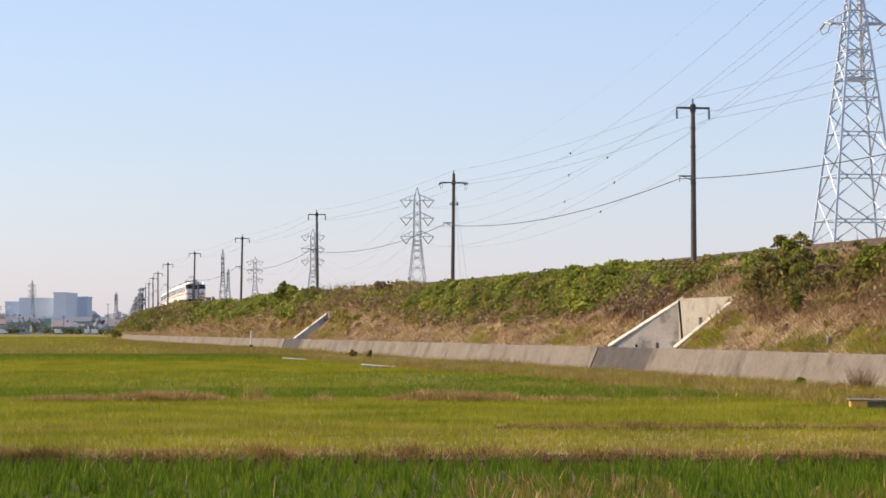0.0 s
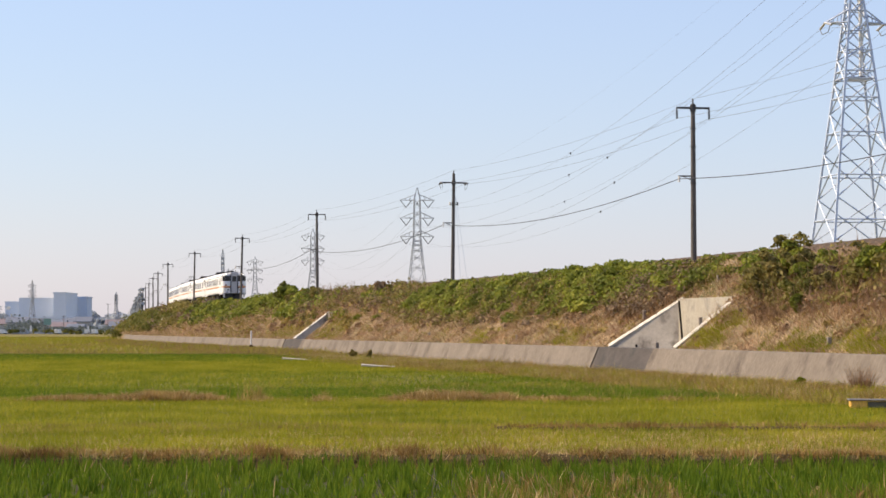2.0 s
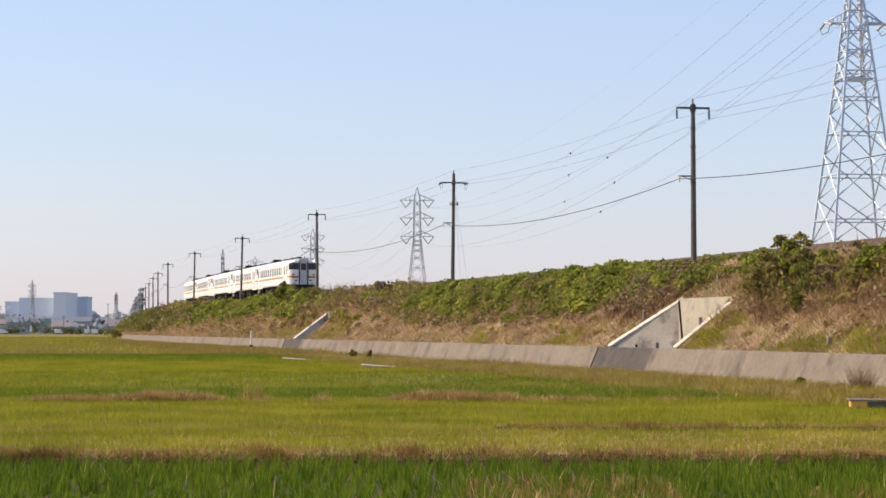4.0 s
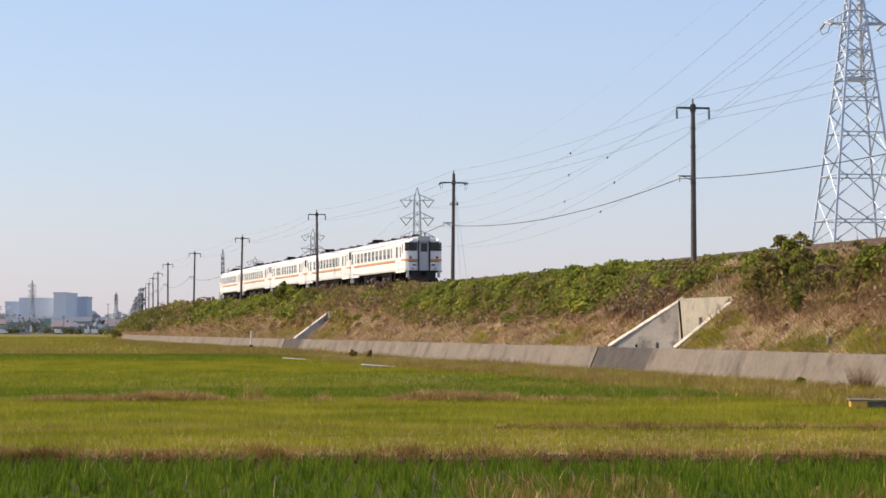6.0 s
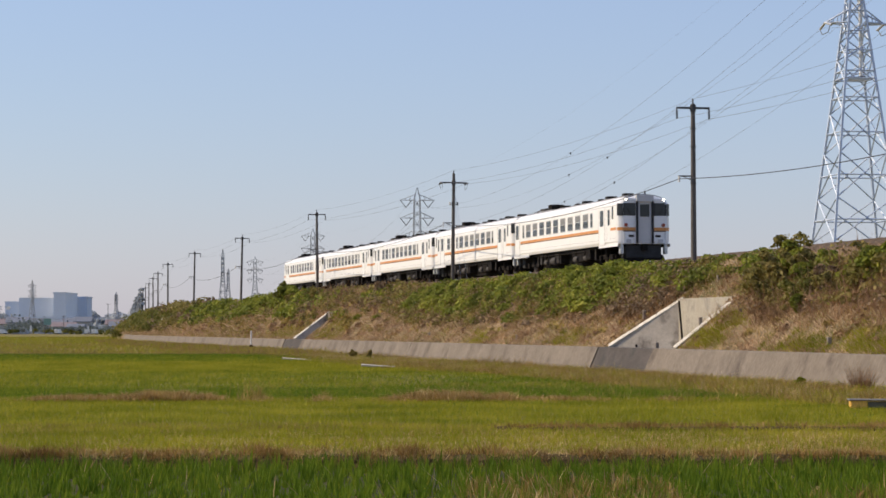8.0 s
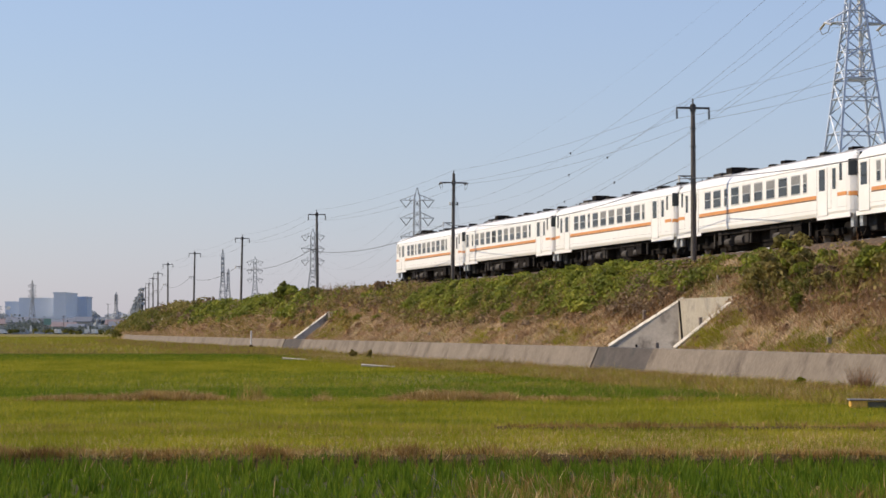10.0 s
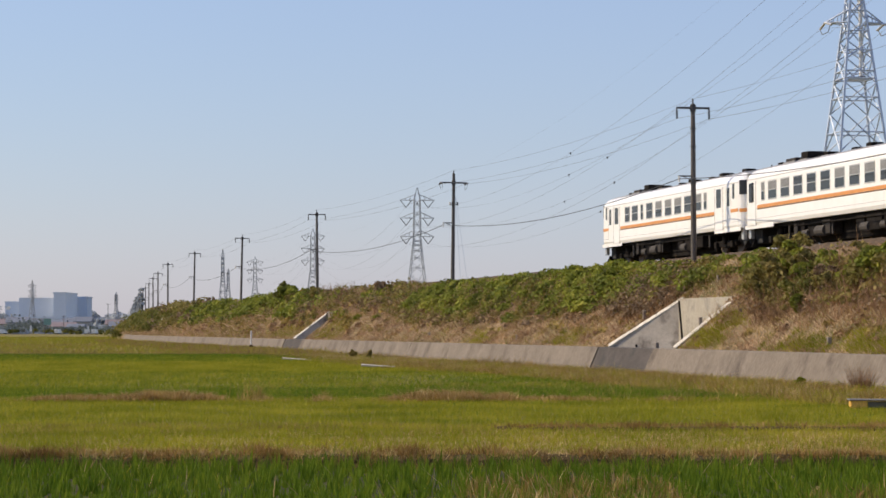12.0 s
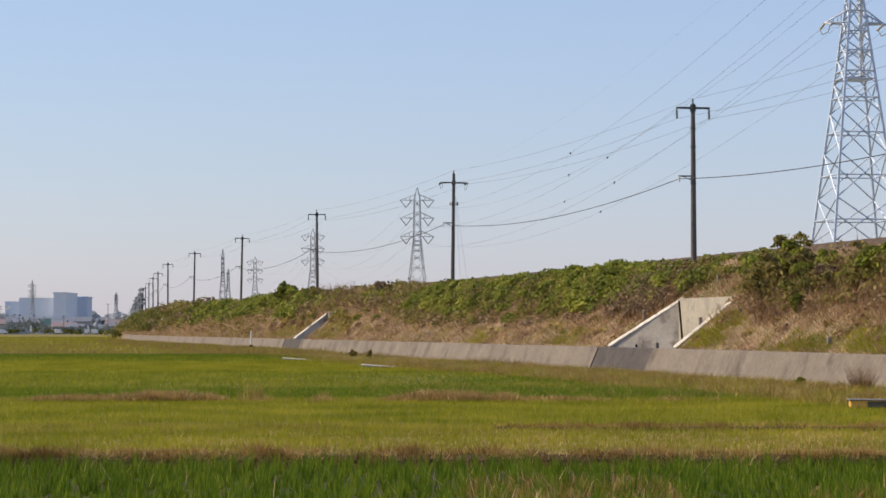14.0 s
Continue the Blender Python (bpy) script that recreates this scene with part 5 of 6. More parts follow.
mounds(620, -22, 44, 0.62, 230, 0.17, "kudzu", 401, lambda s, o, u: (o < green_band(s) + 0.7 * waves(s, o, 4, 1)) & (o > np.interp(s, [-22, -6, 3, 24, 30], [3.9, 4.25, 3.75, 3.65, 4.45])) & ~bare(s, o), KUDZU)
mounds(70, 0, 27, 0.34, 110, 0.16, "kudzu", 405, lambda s, o, u: (o < 4.1) & (waves(s, o * 0, 5, 31) > 0.0), KUDZU, 3.3)
mounds(60, 25.5, 43, 0.34, 100, 0.15, "kudzu", 413, lambda s, o, u: o < 4.5, KUDZU, 3.25)
mounds(30, 30, 45, 0.3, 90, 0.14, "olive_leaf", 417, lambda s, o, u: o < 4.8, "olive leaves along the bank's shoulder", 3.3)
mounds(240, -138, -58, 0.85, 120, 0.3, "kudzu", 409, lambda s, o, u: (o < green_band(s) + 0.7 * waves(s, o, 7, 1)) & (waves(s, o * 2, 12, 310) < 0.55), KUDZU)
creeper(2600, -24, 44, 0.34, 40, 0.15, "kudzu", 61, lambda s, o, u: (o < green_band(s) + 0.5 * waves(s, o, 4, 1)) & (u < 0.9 + 0.4 * waves(s, o * 2, 5, 2)) & ~bare(s, o), KUDZU)
creeper(900, -20, 43, 0.24, 44, 0.16, "kudzu", 161, lambda s, o, u: (o < 5.3) & (waves(s, o, 5, 31) > -0.9), KUDZU, 0.1, (3.3, 3.3))
creeper(1900, -24, 40, 0.5, 40, 0.14, "olive_leaf", 64, lambda s, o, u: (o < green_band(s) + 0.9) & (waves(s, o * 1.5, 4, 41) > -0.1), "olive and dying leaves among the creeper")
creeper(1250, -132, -20, 0.6, 36, 0.28, "kudzu", 67, lambda s, o, u: (o < green_band(s) + 0.5 * waves(s, o, 6, 3)) & (u < 0.75 + 0.5 * waves(s, o * 2, 9, 4)), KUDZU)
creeper(500, -160, -15, 0.55, 28, 0.24, "olive_leaf", 70, lambda s, o, u: o < green_band(s) + 0.8, "olive and dying leaves among the creeper")
creeper(900, -340, -155, 0.8, 30, 0.45, "dark_leaf", 73, lambda s, o, u: o < green_band(s) + 1.0, "dark scrub along the bank far off")
creeper(420, 42, 72, 0.5, 46, 0.14, "olive_leaf", 76, lambda s, o, u: o < green_band(s) + 0.3, "olive scrub with dying leaves on the bank", 0.3)
creeper(260, 42, 72, 0.5, 46, 0.15, "kudzu", 79, lambda s, o, u: o < green_band(s) - 0.5, "green scrub on the bank's shoulder", 0.4)
creeper(1300, -690, -270, 1.1, 34, 0.7, "dark_leaf", 85, lambda s, o, u: o < 9, "dark scrub over the far bank", 0.2)
creeper(160, -235, -165, 1.1, 40, 0.4, "dark_leaf", 94, lambda s, o, u: o > 5.5, "dark scrub spilling over the far wall", 0.5)
creeper(500, -690, -250, 1.0, 30, 0.7, "olive_leaf", 88, lambda s, o, u: o > 5, "olive scrub low on the far bank", 0.2)
for n, s0, s1, o0, o1, seed in [(9000, 43.5, 48.5, 6.3, 8.4, 171), (3000, 24, 30, 7.3, 8.4, 172), (12000, -40, -28, 5.4, 8.3, 173), (9000, -60, -45, 6.0, 8.3, 176), (9000, -100, -60, 6.6, 8.4, 177), (8000, 58, 66, 7.2, 8.4, 178), (4000, 52, 60, 7.5, 8.4, 174), (3000, 8, 14, 7.4, 8.4, 175)]:
    s, o, x, y, z = slope_points(n, s0, s1, o0, o1, seed, lambda s, o, u: u < 1.3 * (1 - abs((2 * s - s0 - s1) / (s1 - s0))) * np.clip((o - o0) * 1.5, 0, 1) + 0.6 * waves(s, o * 2, 1.6, seed) - 0.1)
    blades("slope_grass", x, y, z, 0.2, 0.02, M["rice_yellow"], seed, 0.7, "patch of live green grass low on the bank", "slope grass")
# scrub along the shoulder between the creeper patches, withered bramble beside the culvert
creeper(420, -62, -22, 0.5, 40, 0.2, "olive_leaf", 501, lambda s, o, u: (o < 5.6 + 0.9 * waves(s, o, 5, 502)) & (waves(s, o * 2, 3.5, 503) > -0.35), "olive scrub along the bank's shoulder", 0.3, (3.4, 3.4))
creeper(260, -62, -22, 0.5, 40, 0.2, "dead_leaf", 504, lambda s, o, u: (o < 5.8) & (waves(s, o * 2, 4.5, 505) > 0.0), "withered scrub along the bank's shoulder", 0.3, (3.4, 3.4))
creeper(200, -60, -22, 0.5, 40, 0.2, "kudzu", 506, lambda s, o, u: (o < 6.6) & (waves(s, o * 2, 4.0, 507) > 0.3), "creeper straggling down the slope", 0.2, (3.4, 3.4))
creeper(560, 27.5, 37.2, 0.42, 46, 0.13, "dead_leaf", 508, lambda s, o, u: (o > 4.7 + 0.5 * waves(s, o, 2, 509)) & (o < 6.9) & (abs(s - 32.5) + 1.3 * abs(o - 5.7) < 4.6), "withered purple-brown bramble beside the culvert", 0.35)
creeper(420, -18, 28, 0.4, 40, 0.14, "dead_leaf", 511, lambda s, o, u: (o > 5.0) & (o < 7.4) & (waves(s, o * 1.5, 3.0, 512) > 0.25), "withered leaves at the creeper's lower edge", 0.2)
creeper(240, 46, 70, 0.4, 40, 0.13, "dead_leaf", 514, lambda s, o, u: (o > 4.6) & (o < 7.0) & (waves(s, o * 2, 2.2, 515) > 0.2), "withered leaves among the scrub", 0.3)
creeper(820, -330, -135, 0.75, 40, 0.36, "olive_leaf", 517, lambda s, o, u: waves(s, o * 3, 18, 518) > -0.3, "olive scrub on the far bank", 0.3, (3.4, 3.4))
creeper(460, -330, -130, 0.75, 40, 0.36, "dead_leaf", 519, lambda s, o, u: waves(s, o * 3, 15, 520) > 0.0, "withered scrub on the far bank", 0.3, (3.4, 3.4))
# matted tussocks of dead grass low on the slope
for n, s0, s1, mat, seed, cut in [(420, -24, 72, "brown_grass", 531, 0.1), (420, -24, 72, "verge", 537, 0.1), (220, -150, -24, "brown_grass", 540, 0.1), (260, -150, -24, "verge", 543, 0.0)]:
    creeper(n, s0, s1, 0.34 if s0 > -50 else 0.55, 46, 0.13 if s0 > -50 else 0.25, mat, seed, lambda s, o, u: (o > green_band(s) - 0.2) & (waves(s, o * 2, 2.4, seed + 1) > cut), "matted tussocks of dead grass on the slope", 0.0)
# bare upright stems and dead vines among the scrub
s, o, x, y, z = slope_points(1400, 47, 68, 6.0, 7.0, 191, lambda s, o, u: waves(s, o * 2, 2.2, 192) > 0.0)
blades("dead_stems", x, y, z, 0.7, 0.03, M["slope_brown"], 193, 0.22, "bleached bare upright stems below the scrub", "dead stems")
s, o, x, y, z = slope_points(900, 47, 68, 4.4, 6.6, 194, lambda s, o, u: waves(s, o * 2, 2.6, 195) > 0.15)
blades("dead_stems", x, y, z, 1.1, 0.04, M["brown_grass"], 196, 0.6, "dead brown vines hanging in the scrub", "dead stems")
s, o, x, y, z = slope_points(900, -62, -44, 3.5, 5.0, 197, lambda s, o, u: waves(s, o * 2, 3, 198) > 0.1)
blades("dead_stems", x, y, z, 1.0, 0.04, M["brown_grass"], 199, 0.35, "tall dead weeds along the bank's shoulder", "dead stems")
# dead bramble
s, o, x, y, z = slope_points(26000, -20, 70, 4.4, 7.6, 82, lambda s, o, u: ((s > 29) & (s < 38) & (o > 4.9) & (o < 7.2)) | ((s > 45) & (o > 5.2) & (o < 7.4) & (u < 0.8)) | (u < 0.10) | (bare(s, o) & (o < green_band(s) + 0.4) & (u < 0.8)))
blades("bramble", x, y, z, 0.7, 0.02, M["brown_grass"], 83, 0.7, "tangle of dead brown bramble stems", "bramble")
s, o, x, y, z = slope_points(16000, -64, -18, 3.6, 6.4, 84, lambda s, o, u: waves(s, o * 2, 6, 12) > -0.25)
blades("bramble", x, y, z, 0.6, 0.022, M["slope_brown"], 86, 0.7, "tangle of dead brown bramble stems", "bramble")


def shrub(s, o, z, wide, high, mat, seed, label, leaf=0.14, stems=7):
    """A bush: several leaning stems and a crown of leaves in uneven heaps."""
    rng = np.random.default_rng(seed)
    bush = tagged(new("shrub"), label, "shrub")
    x, y, _ = on_line(s, o)
    root = Vector((float(x), float(y), z))
    tops = []
    for k in range(stems):
        a = rng.uniform(0, 6.28)
        tip = root + Vector((math.cos(a) * wide * rng.uniform(0.1, 0.45), math.sin(a) * wide * rng.uniform(0.1, 0.45), high * rng.uniform(0.55, 0.95)))
        part("stem", rod(root, tip, 0.03, 0.008, 6), M["bark"], bush)
        tops.append(tip)
    c = np.array([list(root.lerp(t, f)) for t in tops for f in (0.45, 0.7, 0.9, 1.0)])
    c += rng.normal(size=c.shape) * wide * 0.10
    r = wide * rng.uniform(0.12, 0.24, len(c))
    v, f = leaf_heap(c, r, 60, leaf, seed, 0.9)
    crown = big_mesh("crown", v, f, M[mat])
    crown.parent = bush
    return bush


for s, o, hgt, wide, mat, seed in [(46.7, 5.0, 1.5, 1.3, "olive_leaf", 91), (47.3, 5.1, 1.2, 1.2, "kudzu", 92), (44.4, 5.5, 0.9, 1.1, "olive_leaf", 93), (45.6, 5.8, 1.0, 1.2, "olive_leaf", 94), (45.3, 5.2, 1.0, 1.1, "olive_leaf", 95), (47.4, 5.7, 1.0, 1.2, "olive_leaf", 96), (48.5, 5.2, 1.0, 1.1, "olive_leaf", 181),
                                   (48.6, 5.0, 0.9, 1.0, "olive_leaf", 182), (49.6, 5.6, 0.9, 1.1, "kudzu", 183), (50.2, 6.3, 0.75, 1.2, "dark_leaf", 184), (51.4, 6.2, 0.8, 1.0, "dark_leaf", 185), (52.2, 6.7, 0.5, 0.7, "kudzu", 186), (47.6, 6.2, 0.7, 1.1, "olive_leaf", 187),
                                   (49.8, 4.8, 0.7, 0.9, "kudzu", 189), (51.8, 5.5, 0.6, 1.0, "dead_leaf", 190), (53.0, 5.9, 0.6, 1.1, "olive_leaf", 191), (53.2, 4.9, 0.75, 1.1, "olive_leaf", 192), (54.8, 5.0, 0.9, 1.2, "kudzu", 193), (55.9, 5.5, 0.95, 1.2, "kudzu", 194), (56.4, 4.9, 1.0, 1.4, "kudzu", 195), (55.0, 5.8, 0.8, 1.0, "olive_leaf", 196), (57.6, 5.4, 0.9, 1.3, "olive_leaf", 197),
                                   (24.0, 4.7, 0.7, 1.5, "kudzu", 97), (16.8, 4.7, 0.6, 1.4, "kudzu", 98), (-72.5, 4.3, 1.5, 2.2, "dark_leaf", 99), (-69.8, 4.6, 1.5, 2.2, "kudzu", 103), (-74.5, 4.9, 1.0, 2.0, "kudzu", 106), (-67.5, 4.6, 0.9, 2.0, "olive_leaf", 100), (-27.0, 4.3, 0.7, 1.4, "olive_leaf", 101), (-33.0, 4.2, 0.8, 1.3, "dead_leaf", 104), (-58.0, 4.2, 0.8, 1.5, "olive_leaf", 105)]:
    shrub(s, o, float(bank_height(o)) - 0.1, wide, hgt, mat, seed, {"olive_leaf": "olive shrub with dying leaves on the bank", "dark_leaf": "dark green shrub on the bank's shoulder", "dead_leaf": "withered brown shrub on the bank's shoulder", "kudzu": "bright green shrub on the bank's shoulder"}[mat], 0.14 if s > -30 else 0.26)
for s, o, hgt, wide, mat, seed, lab in [(60.9, 10.0, 0.34, 0.35, "rice_yellow", 112, "green tuft before the wall"), (-2.9, 11.2, 0.6, 0.4, "olive_leaf", 113, "small upright olive bush in the verge"), (-7.8, 11.2, 0.6, 0.5, "olive_leaf", 114, "small olive-brown bush in the verge")]:
    shrub(s, o, 0.0, wide, hgt, mat, seed, lab, 0.07, 9)


def twig_bush(s, o, high, label, seed):
    """A dead bush: a fan of thin bare twigs from one root."""
    x, y, _ = on_line(s, o)
    rng = np.random.default_rng(seed)
    n = 260
    ob = blades("dry_bush", float(x) + rng.normal(size=n) * 0.12, float(y) + rng.normal(size=n) * 0.12, np.zeros(n), high, 0.02, M["brown_grass"], seed, 0.32, label, "shrub")
    del ob["kind"]
    return ob


twig_bush(65.98, 10.2, 0.8, "small dead bush of bare brown twigs before the wall", 111)


def tree(x, y, z, high, wide, seed, mat="dark_leaf", leaf=0.5):
    """A tapered trunk, limbs, and a crown of many leaf heaps."""
    rng = np.random.default_rng(seed)
    t = tagged(new("tree"), "slender dark broadleaf tree beside the railway", "tree", "trees beside the railway")
    root = Vector((x, y, z))
    part("trunk", rod(root - Vector((0, 0, 0.3)), root + Vector((0, 0, high * 0.8)), high * 0.022, high * 0.006, 8), M["bark"], t)
    c = []
    for k in range(10):
        f, a = rng.uniform(0.25, 0.95), rng.uniform(0, 6.28)
        p = root + Vector((0, 0, high * f * 0.8))
        q = p + Vector((math.cos(a), math.sin(a), 0.5)) * wide * 0.45 * (1.15 - f)
        part("limb", rod(p, q, high * 0.008, high * 0.003, 5), M["bark"], t)
        c += [list(p.lerp(q, 0.6)), list(q)]
    c.append([x, y, z + high * 0.92])
    c = np.array(c)
    v, f = leaf_heap(c, wide * rng.uniform(0.14, 0.3, len(c)), 40, leaf, seed, 1.1)
    crown = big_mesh("crown", v, f, M[mat])
    crown.parent = t
    return t


rng = np.random.default_rng(120)
for k in range(22):
    s = -372 - 10 * k + rng.uniform(-3, 3)
    x, y, _ = on_line(s, 3.9 + rng.uniform(0, 0.7))
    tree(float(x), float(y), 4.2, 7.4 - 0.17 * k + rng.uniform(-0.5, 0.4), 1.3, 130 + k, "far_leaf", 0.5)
# ---- distance ----
def block(name, x0, x1, y0, y1, high, wall, label):
    b = tagged(new(name), label, "building")
    part("wall", box(x0, x1, y0, y1, 0, high), M[wall], b)
    part("parapet", box(x0 - 0.3, x1 + 0.3, y0 - 0.3, y1 + 0.3, high, high + 0.8), M[wall], b)
    return b


block("factory", -288.5, -262.5, 1500, 1530, 23.0, "far_wall", "long factory hall on the horizon, paled and blued for haze")
block("office_block", -263.4, -255, 1490, 1536, 26.6, "far_wall", "tall office block on the horizon, paled and blued for haze")
block("annex", -259, -248.5, 1538, 1560, 24.4, "far_wall_dark", "darker annex on the horizon, blued for haze")
block("warehouse", -300, -289, 1510, 1530, 20.6, "far_wall_dark", "low warehouse on the horizon, blued for haze")
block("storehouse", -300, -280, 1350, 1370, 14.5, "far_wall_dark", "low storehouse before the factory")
block("workshop", -262, -238, 1400, 1420, 9.5, "far_wall", "low workshop before the factory, paled and blued for haze")


def house(x, y, w, d, eaves, ridge, wall, roof, label):
    h = tagged(new("house"), label, "house", "houses across the plain")
    part("wall", box(-w / 2, w / 2, -d / 2, d / 2, 0, eaves), M[wall], h)
    rf = prism([(-d / 2 - 0.5, eaves), (0, ridge), (d / 2 + 0.5, eaves), (d / 2 + 0.5, eaves - 0.25), (-d / 2 - 0.5, eaves - 0.25)], -w / 2 - 0.5, w / 2 + 0.5)
    bmesh.ops.rotate(rf, matrix=Matrix.Rotation(radians(90), 3, "Z"), verts=rf.verts)
    part("roof", rf, M[roof], h)
    for k in (-0.3, 0.05, 0.32):
        part("window", box(w * k - 0.8, w * k + 0.8, -d / 2 - 0.06, -d / 2 + 0.1, 1.0, 2.3), M["glass"], h)
    h.matrix_basis = pose(x, y, 0)
    return h


rng = np.random.default_rng(140)
for px, dist, w, e, r, wall_m, roof_m in [(-196, 1000, 10, 4.6, 7.0, "house_wall", "red_roof"), (-185, 960, 9, 5.2, 7.6, "house_wall", "house_roof"), (-188, 1060, 14, 5.0, 6.8, "house_wall", "house_roof"), (-172, 1000, 11, 3.4, 5.4, "house_wall", "red_roof"),
                                          (-176, 1080, 8, 6.0, 8.4, "house_wall", "house_roof"), (-163, 980, 7, 3.2, 4.6, "house_wall", "house_roof"), (-165, 1120, 12, 4.8, 7.2, "house_wall", "red_roof"), (-150, 1020, 8, 3.6, 5.8, "house_wall", "house_roof"),
                                          (-158, 1200, 10, 5.2, 8.0, "house_wall", "house_roof"), (-178, 1240, 16, 5.0, 7.5, "house_wall", "house_roof"), (-200, 1200, 14, 6.0, 8.5, "house_wall", "house_roof"), (-215, 1150, 12, 5.5, 8.0, "house_wall", "house_roof")]:
    house(px, dist, w, 7.5, e, r, wall_m, roof_m, "two-storey pale house with a dull %s roof across the plain" % ("red" if roof_m == "red_roof" else "slate"))


def woods(name, x0, x1, y0, y1, high, n, size, seed, mat, label):
    rng = np.random.default_rng(seed)
    x, y = rng.uniform(x0, x1, n), rng.uniform(y0, y1, n)
    r = high * rng.uniform(0.35, 0.6, n)
    v, f = leaf_heap(np.stack([x, y, high * rng.uniform(0.2, 0.6, n)], 1), r, 26, size, seed, 0.9)
    return tagged(big_mesh(name, v, f, M[mat]), label, "trees", kind="stuff")


woods("bank_scrub", -67.8, -63.8, 446, 458, 2.6, 44, 0.34, 148, "dark_leaf", "dark scrub at the far end of the wall")
woods("bank_scrub", -66.2, -63.0, 446, 462, 5.0, 40, 0.34, 149, "olive_leaf", "olive scrub at the far end of the bank")
woods("bank_scrub", -64.9, -61.8, 450, 466, 6.6, 30, 0.34, 150, "dark_leaf", "tall dark scrub at the far end of the bank")
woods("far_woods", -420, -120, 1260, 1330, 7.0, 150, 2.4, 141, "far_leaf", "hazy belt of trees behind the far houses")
woods("far_woods", -210, -120, 900, 940, 2.2, 60, 1.1, 142, "dark_leaf", "low dark hedges before the far houses")
woods("far_woods", -215, -118, 945, 960, 4.0, 40, 1.1, 144, "garden_leaf", "garden trees among the far houses")
woods("far_woods", -182, -170, 925, 940, 8.5, 16, 1.1, 145, "garden_leaf", "a grove of dark trees among the far houses")
woods("far_woods", -170, -142, 925, 940, 4.6, 22, 1.0, 146, "garden_leaf", "garden trees among the far houses")
woods("far_woods", -330, -300, 1490, 1500, 20, 22, 3.0, 147, "far_leaf", "a wood beside the factory")
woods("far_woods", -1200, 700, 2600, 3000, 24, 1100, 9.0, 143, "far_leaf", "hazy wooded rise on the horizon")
for x, y, h in [(-152, 1000, 14), (-182, 980, 9), (-160, 930, 8)]:
    p = tagged(new("street_pole"), "thin grey utility pole among the far houses", "utility pole")
    part("shaft", rod((x, y, 0), (x, y, h), 0.16, 0.11, 8), M["pole"], p)
    part("crossarm", box(x - 0.9, x + 0.9, y - 0.06, y + 0.06, h - 0.6, h - 0.45), M["steel_dark"], p)


def van(x, y, yaw):
    v = tagged(new("van"), "white van parked by the far houses", "van", "vans by the far houses")
    part("body", prism([(-2.3, 0.5), (2.2, 0.5), (2.3, 1.1), (1.5, 1.3), (0.9, 2.1), (-2.2, 2.1), (-2.3, 1.9)], -0.85, 0.85), M["white_post"], v)
    part("windscreen", prism([(1.52, 1.33), (0.95, 2.02), (0.99, 2.04), (1.56, 1.35)], -0.7, 0.7), M["glass"], v)
    for a in (-1.4, 1.4):
        for b in (-0.8, 0.8):
            part("wheel", rod((a, b - 0.1, 0.33), (a, b + 0.1, 0.33), 0.33, sides=14), M["rubber"], v)
    v.matrix_basis = pose(x, y, 0, 0, 0, yaw)


for x, y, a in [(-180, 900, 5), (-146, 905, 90), (-158, 905, 80), (-139, 880, 85), (-187, 910, 10)]:
    van(x, y, a)

board = tagged(new("billboard"), "green roadside billboard on two posts across the plain", "billboard")
part("panel", box(-1.5, 1.5, -0.1, 0.1, 3.9, 6.5, 0.05), M["green_sign"], board)
for x in (-1.1, 1.1):
    part("post", rod((x, 0.15, 0), (x, 0.15, 6.2), 0.12), M["pole"], board)
board.matrix_basis = pose(-161.5, 900, 0, 0, 0, 8)
for x, y, h in [(-178, 880, 4.2), (-165.5, 885, 3.6), (-140, 870, 3.4)]:
    sg = tagged(new("roadside_sign"), "tall white roadside sign panel across the plain", "sign", "white roadside signs")
    part("panel", box(x - 0.4, x + 0.4, y - 0.08, y + 0.08, 1.2, h, 0.03), M["white_post"], sg)
    part("post", rod((x, y + 0.15, 0), (x, y + 0.15, h - 0.3), 0.1), M["pole"], sg)

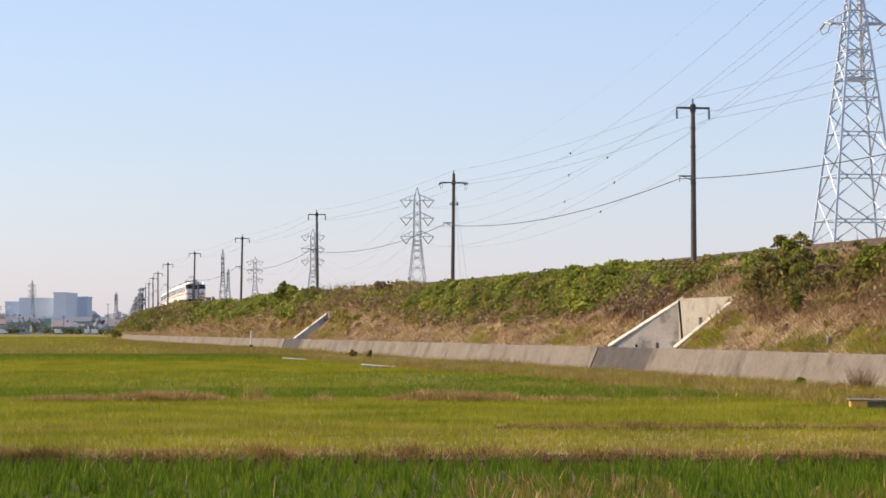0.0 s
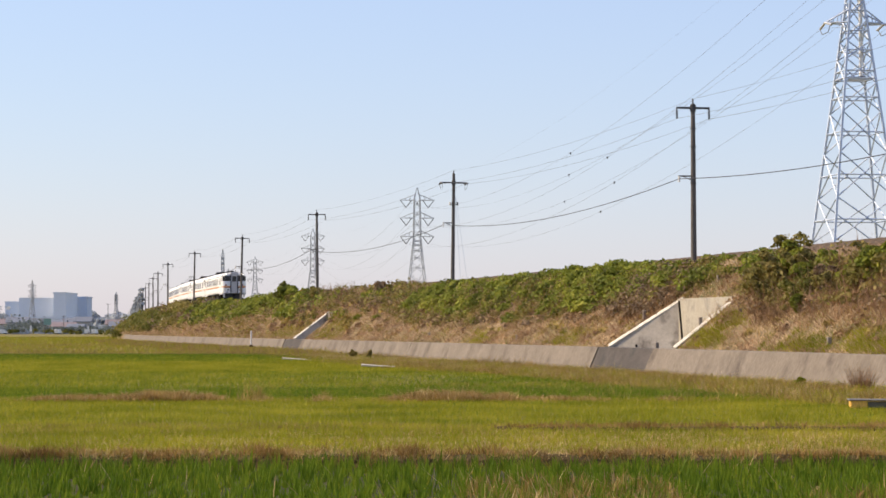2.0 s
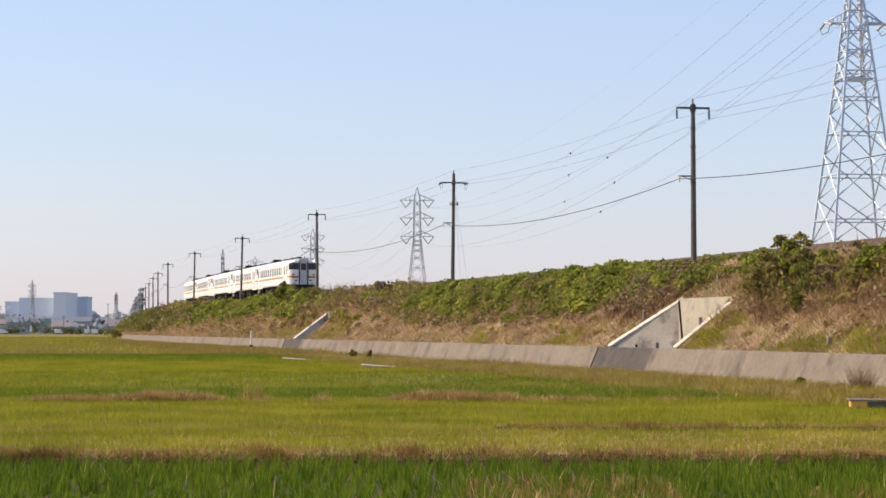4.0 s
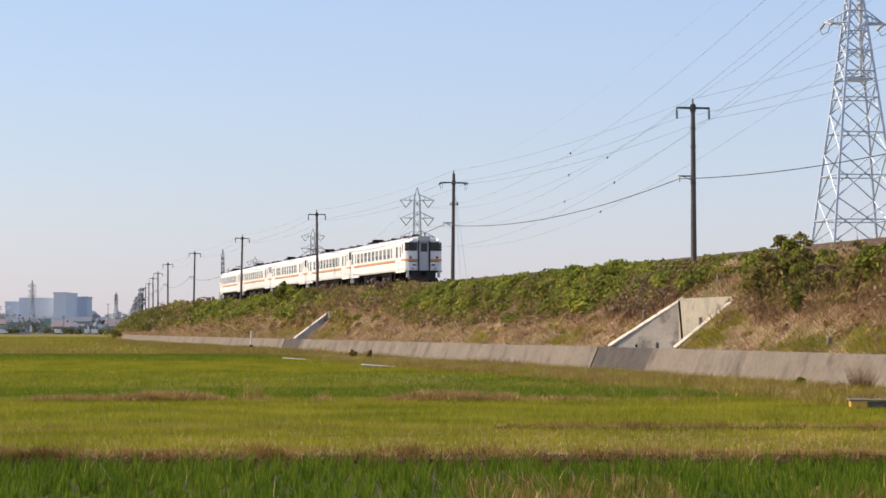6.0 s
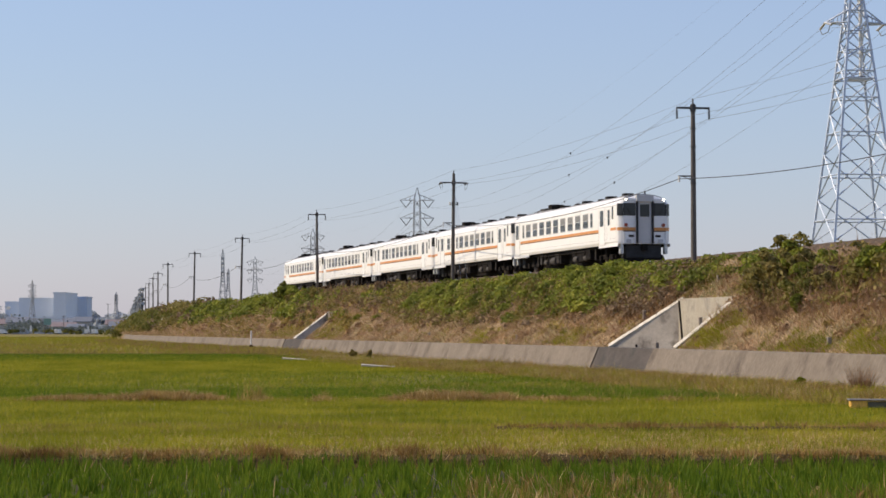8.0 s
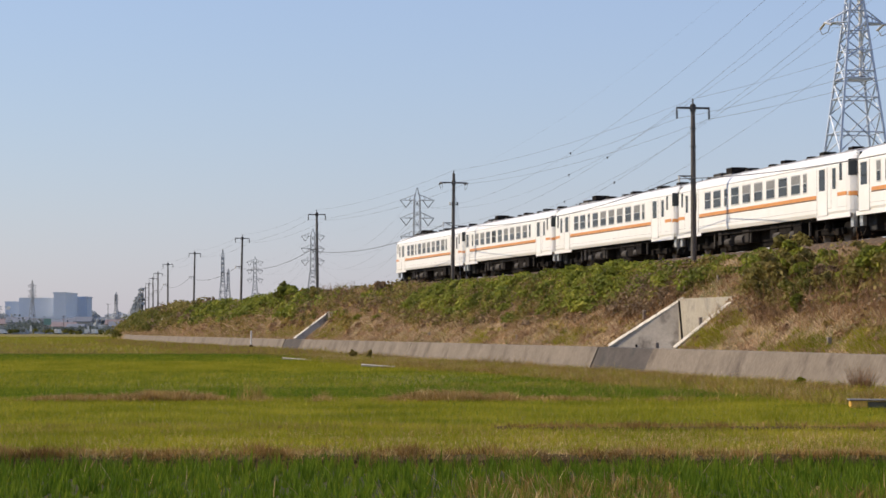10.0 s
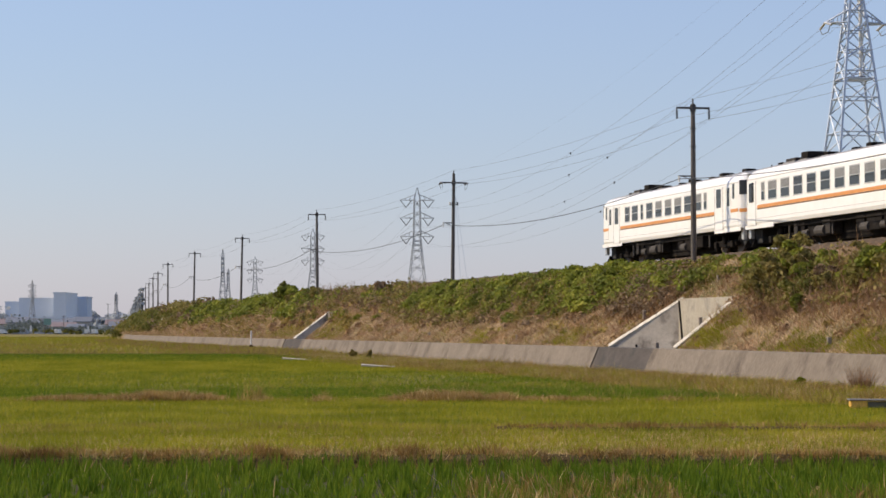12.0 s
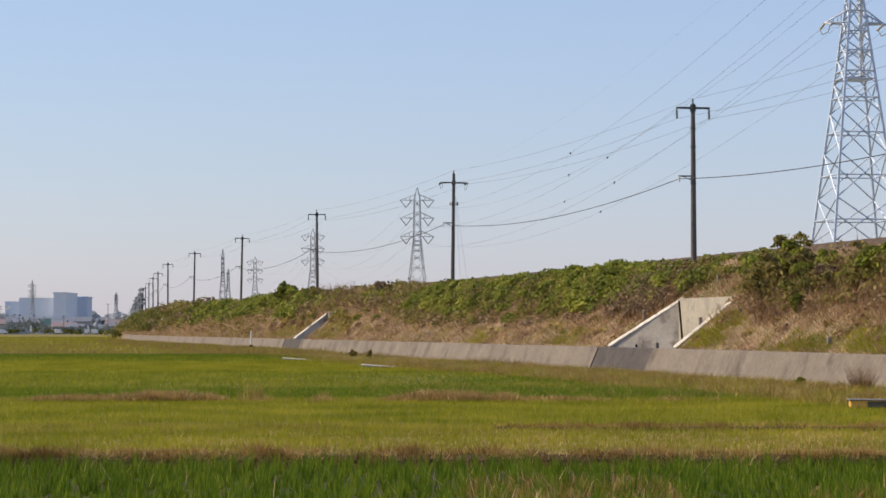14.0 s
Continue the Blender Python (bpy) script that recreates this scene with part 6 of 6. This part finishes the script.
# ---- small things ----
cover = tagged(new("sluice_box"), "low yellow board box with a grey plank lid", "box")
part("front_board", box(0, 0.34, -0.02, 0.02, 0, 0.16, 0.006), M["yellow_board"], cover)
part("front_board", box(0.36, 1.1, 0.06, 0.10, 0, 0.14, 0.006), M["grey_board"], cover)
part("end_board", box(-0.02, 0.02, 0.02, 0.6, 0, 0.16, 0.006), M["yellow_board"], cover)
part("lid", box(-0.06, 1.2, -0.06, 0.7, 0.16, 0.186, 0.01), M["grey_board"], cover)
cover.matrix_basis = pose(9.0, 48.6, 0.04, 0, 0, -6)
for x, y, w, d in [(-3.7, 100.0, 1.55, 0.5), (-9.0, 123.5, 1.6, 0.5)]:
    sl = tagged(new("concrete_slab"), "pale concrete slab lying over a field ditch", "slab", "slabs over the ditch")
    part("slab", box(0, w, 0, d, 0.0, 0.075, 0.02), M["concrete_pale"], sl, m=None)
    sl.matrix_basis = pose(x, y, 0.11, 5, 4, 3)
post = tagged(new("marker_post"), "thin white marker post with a dark foot", "post")
part("post", rod((0, 0, 0), (0, 0, 1.7), 0.07, 0.06, 10), M["white_post"], post)
part("foot", rod((0, 0, 0), (0, 0, 0.58), 0.2, 0.14, 12), M["black_gear"], post, "dark round foot")
x, y, _ = on_line(-56.83, 10.0)
post.matrix_basis = pose(float(x), float(y), 0)
STAKES = [(35.4, 7.04, 2.1, 0.42), (58.3, 8.12, 1.25, 0.26), (38.9, 5.08, 3.6, 0.28), (41.9, 5.07, 3.6, 0.28), (41.1, 8.3, 1.02, 0.24), (18.4, 8.06, 1.3, 0.2), (-1.9, 7.9, 1.4, 0.2), (43.6, 7.4, 1.9, 0.3)]
for s, o, z, h in STAKES:
    st = tagged(new("boundary_stake"), "short weathered concrete stake in the bank", "stake", "stakes in the bank")
    part("stake", box(-0.06, 0.06, -0.06, 0.06, -0.2, h, 0.01), M["stake"], st)
    part("cap", box(-0.065, 0.065, -0.065, 0.065, h, h + 0.03, 0.01), M["concrete_pale"], st)
    st.matrix_basis = line_pose(s, o, z)
drain = tagged(new("drain_outlet"), "small pale concrete drain outlet in the far slope", "drain")
part("sill", box(-0.45, 0.45, -0.5, 0.1, -0.2, 0.22, 0.03), M["kerb"], drain)
part("cheek", box(-0.5, -0.36, -0.5, 0.5, -0.2, 0.45, 0.03), M["kerb"], drain)
part("cheek", box(0.36, 0.5, -0.5, 0.5, -0.2, 0.45, 0.03), M["kerb"], drain)
drain.matrix_basis = line_pose(-162, 6.4, 2.78)
mk = tagged(new("track_marker"), "small white marker beside the track", "marker")
part("plate", box(-0.09, 0.09, -0.03, 0.03, 0.25, 0.55, 0.02), M["white_post"], mk)
part("stem", rod((0, 0, -0.1), (0, 0, 0.28), 0.03), M["white_post"], mk)
mk.matrix_basis = line_pose(39.42, 3.2, 4.45)


def motions():
    for i, car in enumerate(CARS):
        walk(car, car_rows(i))


motions()
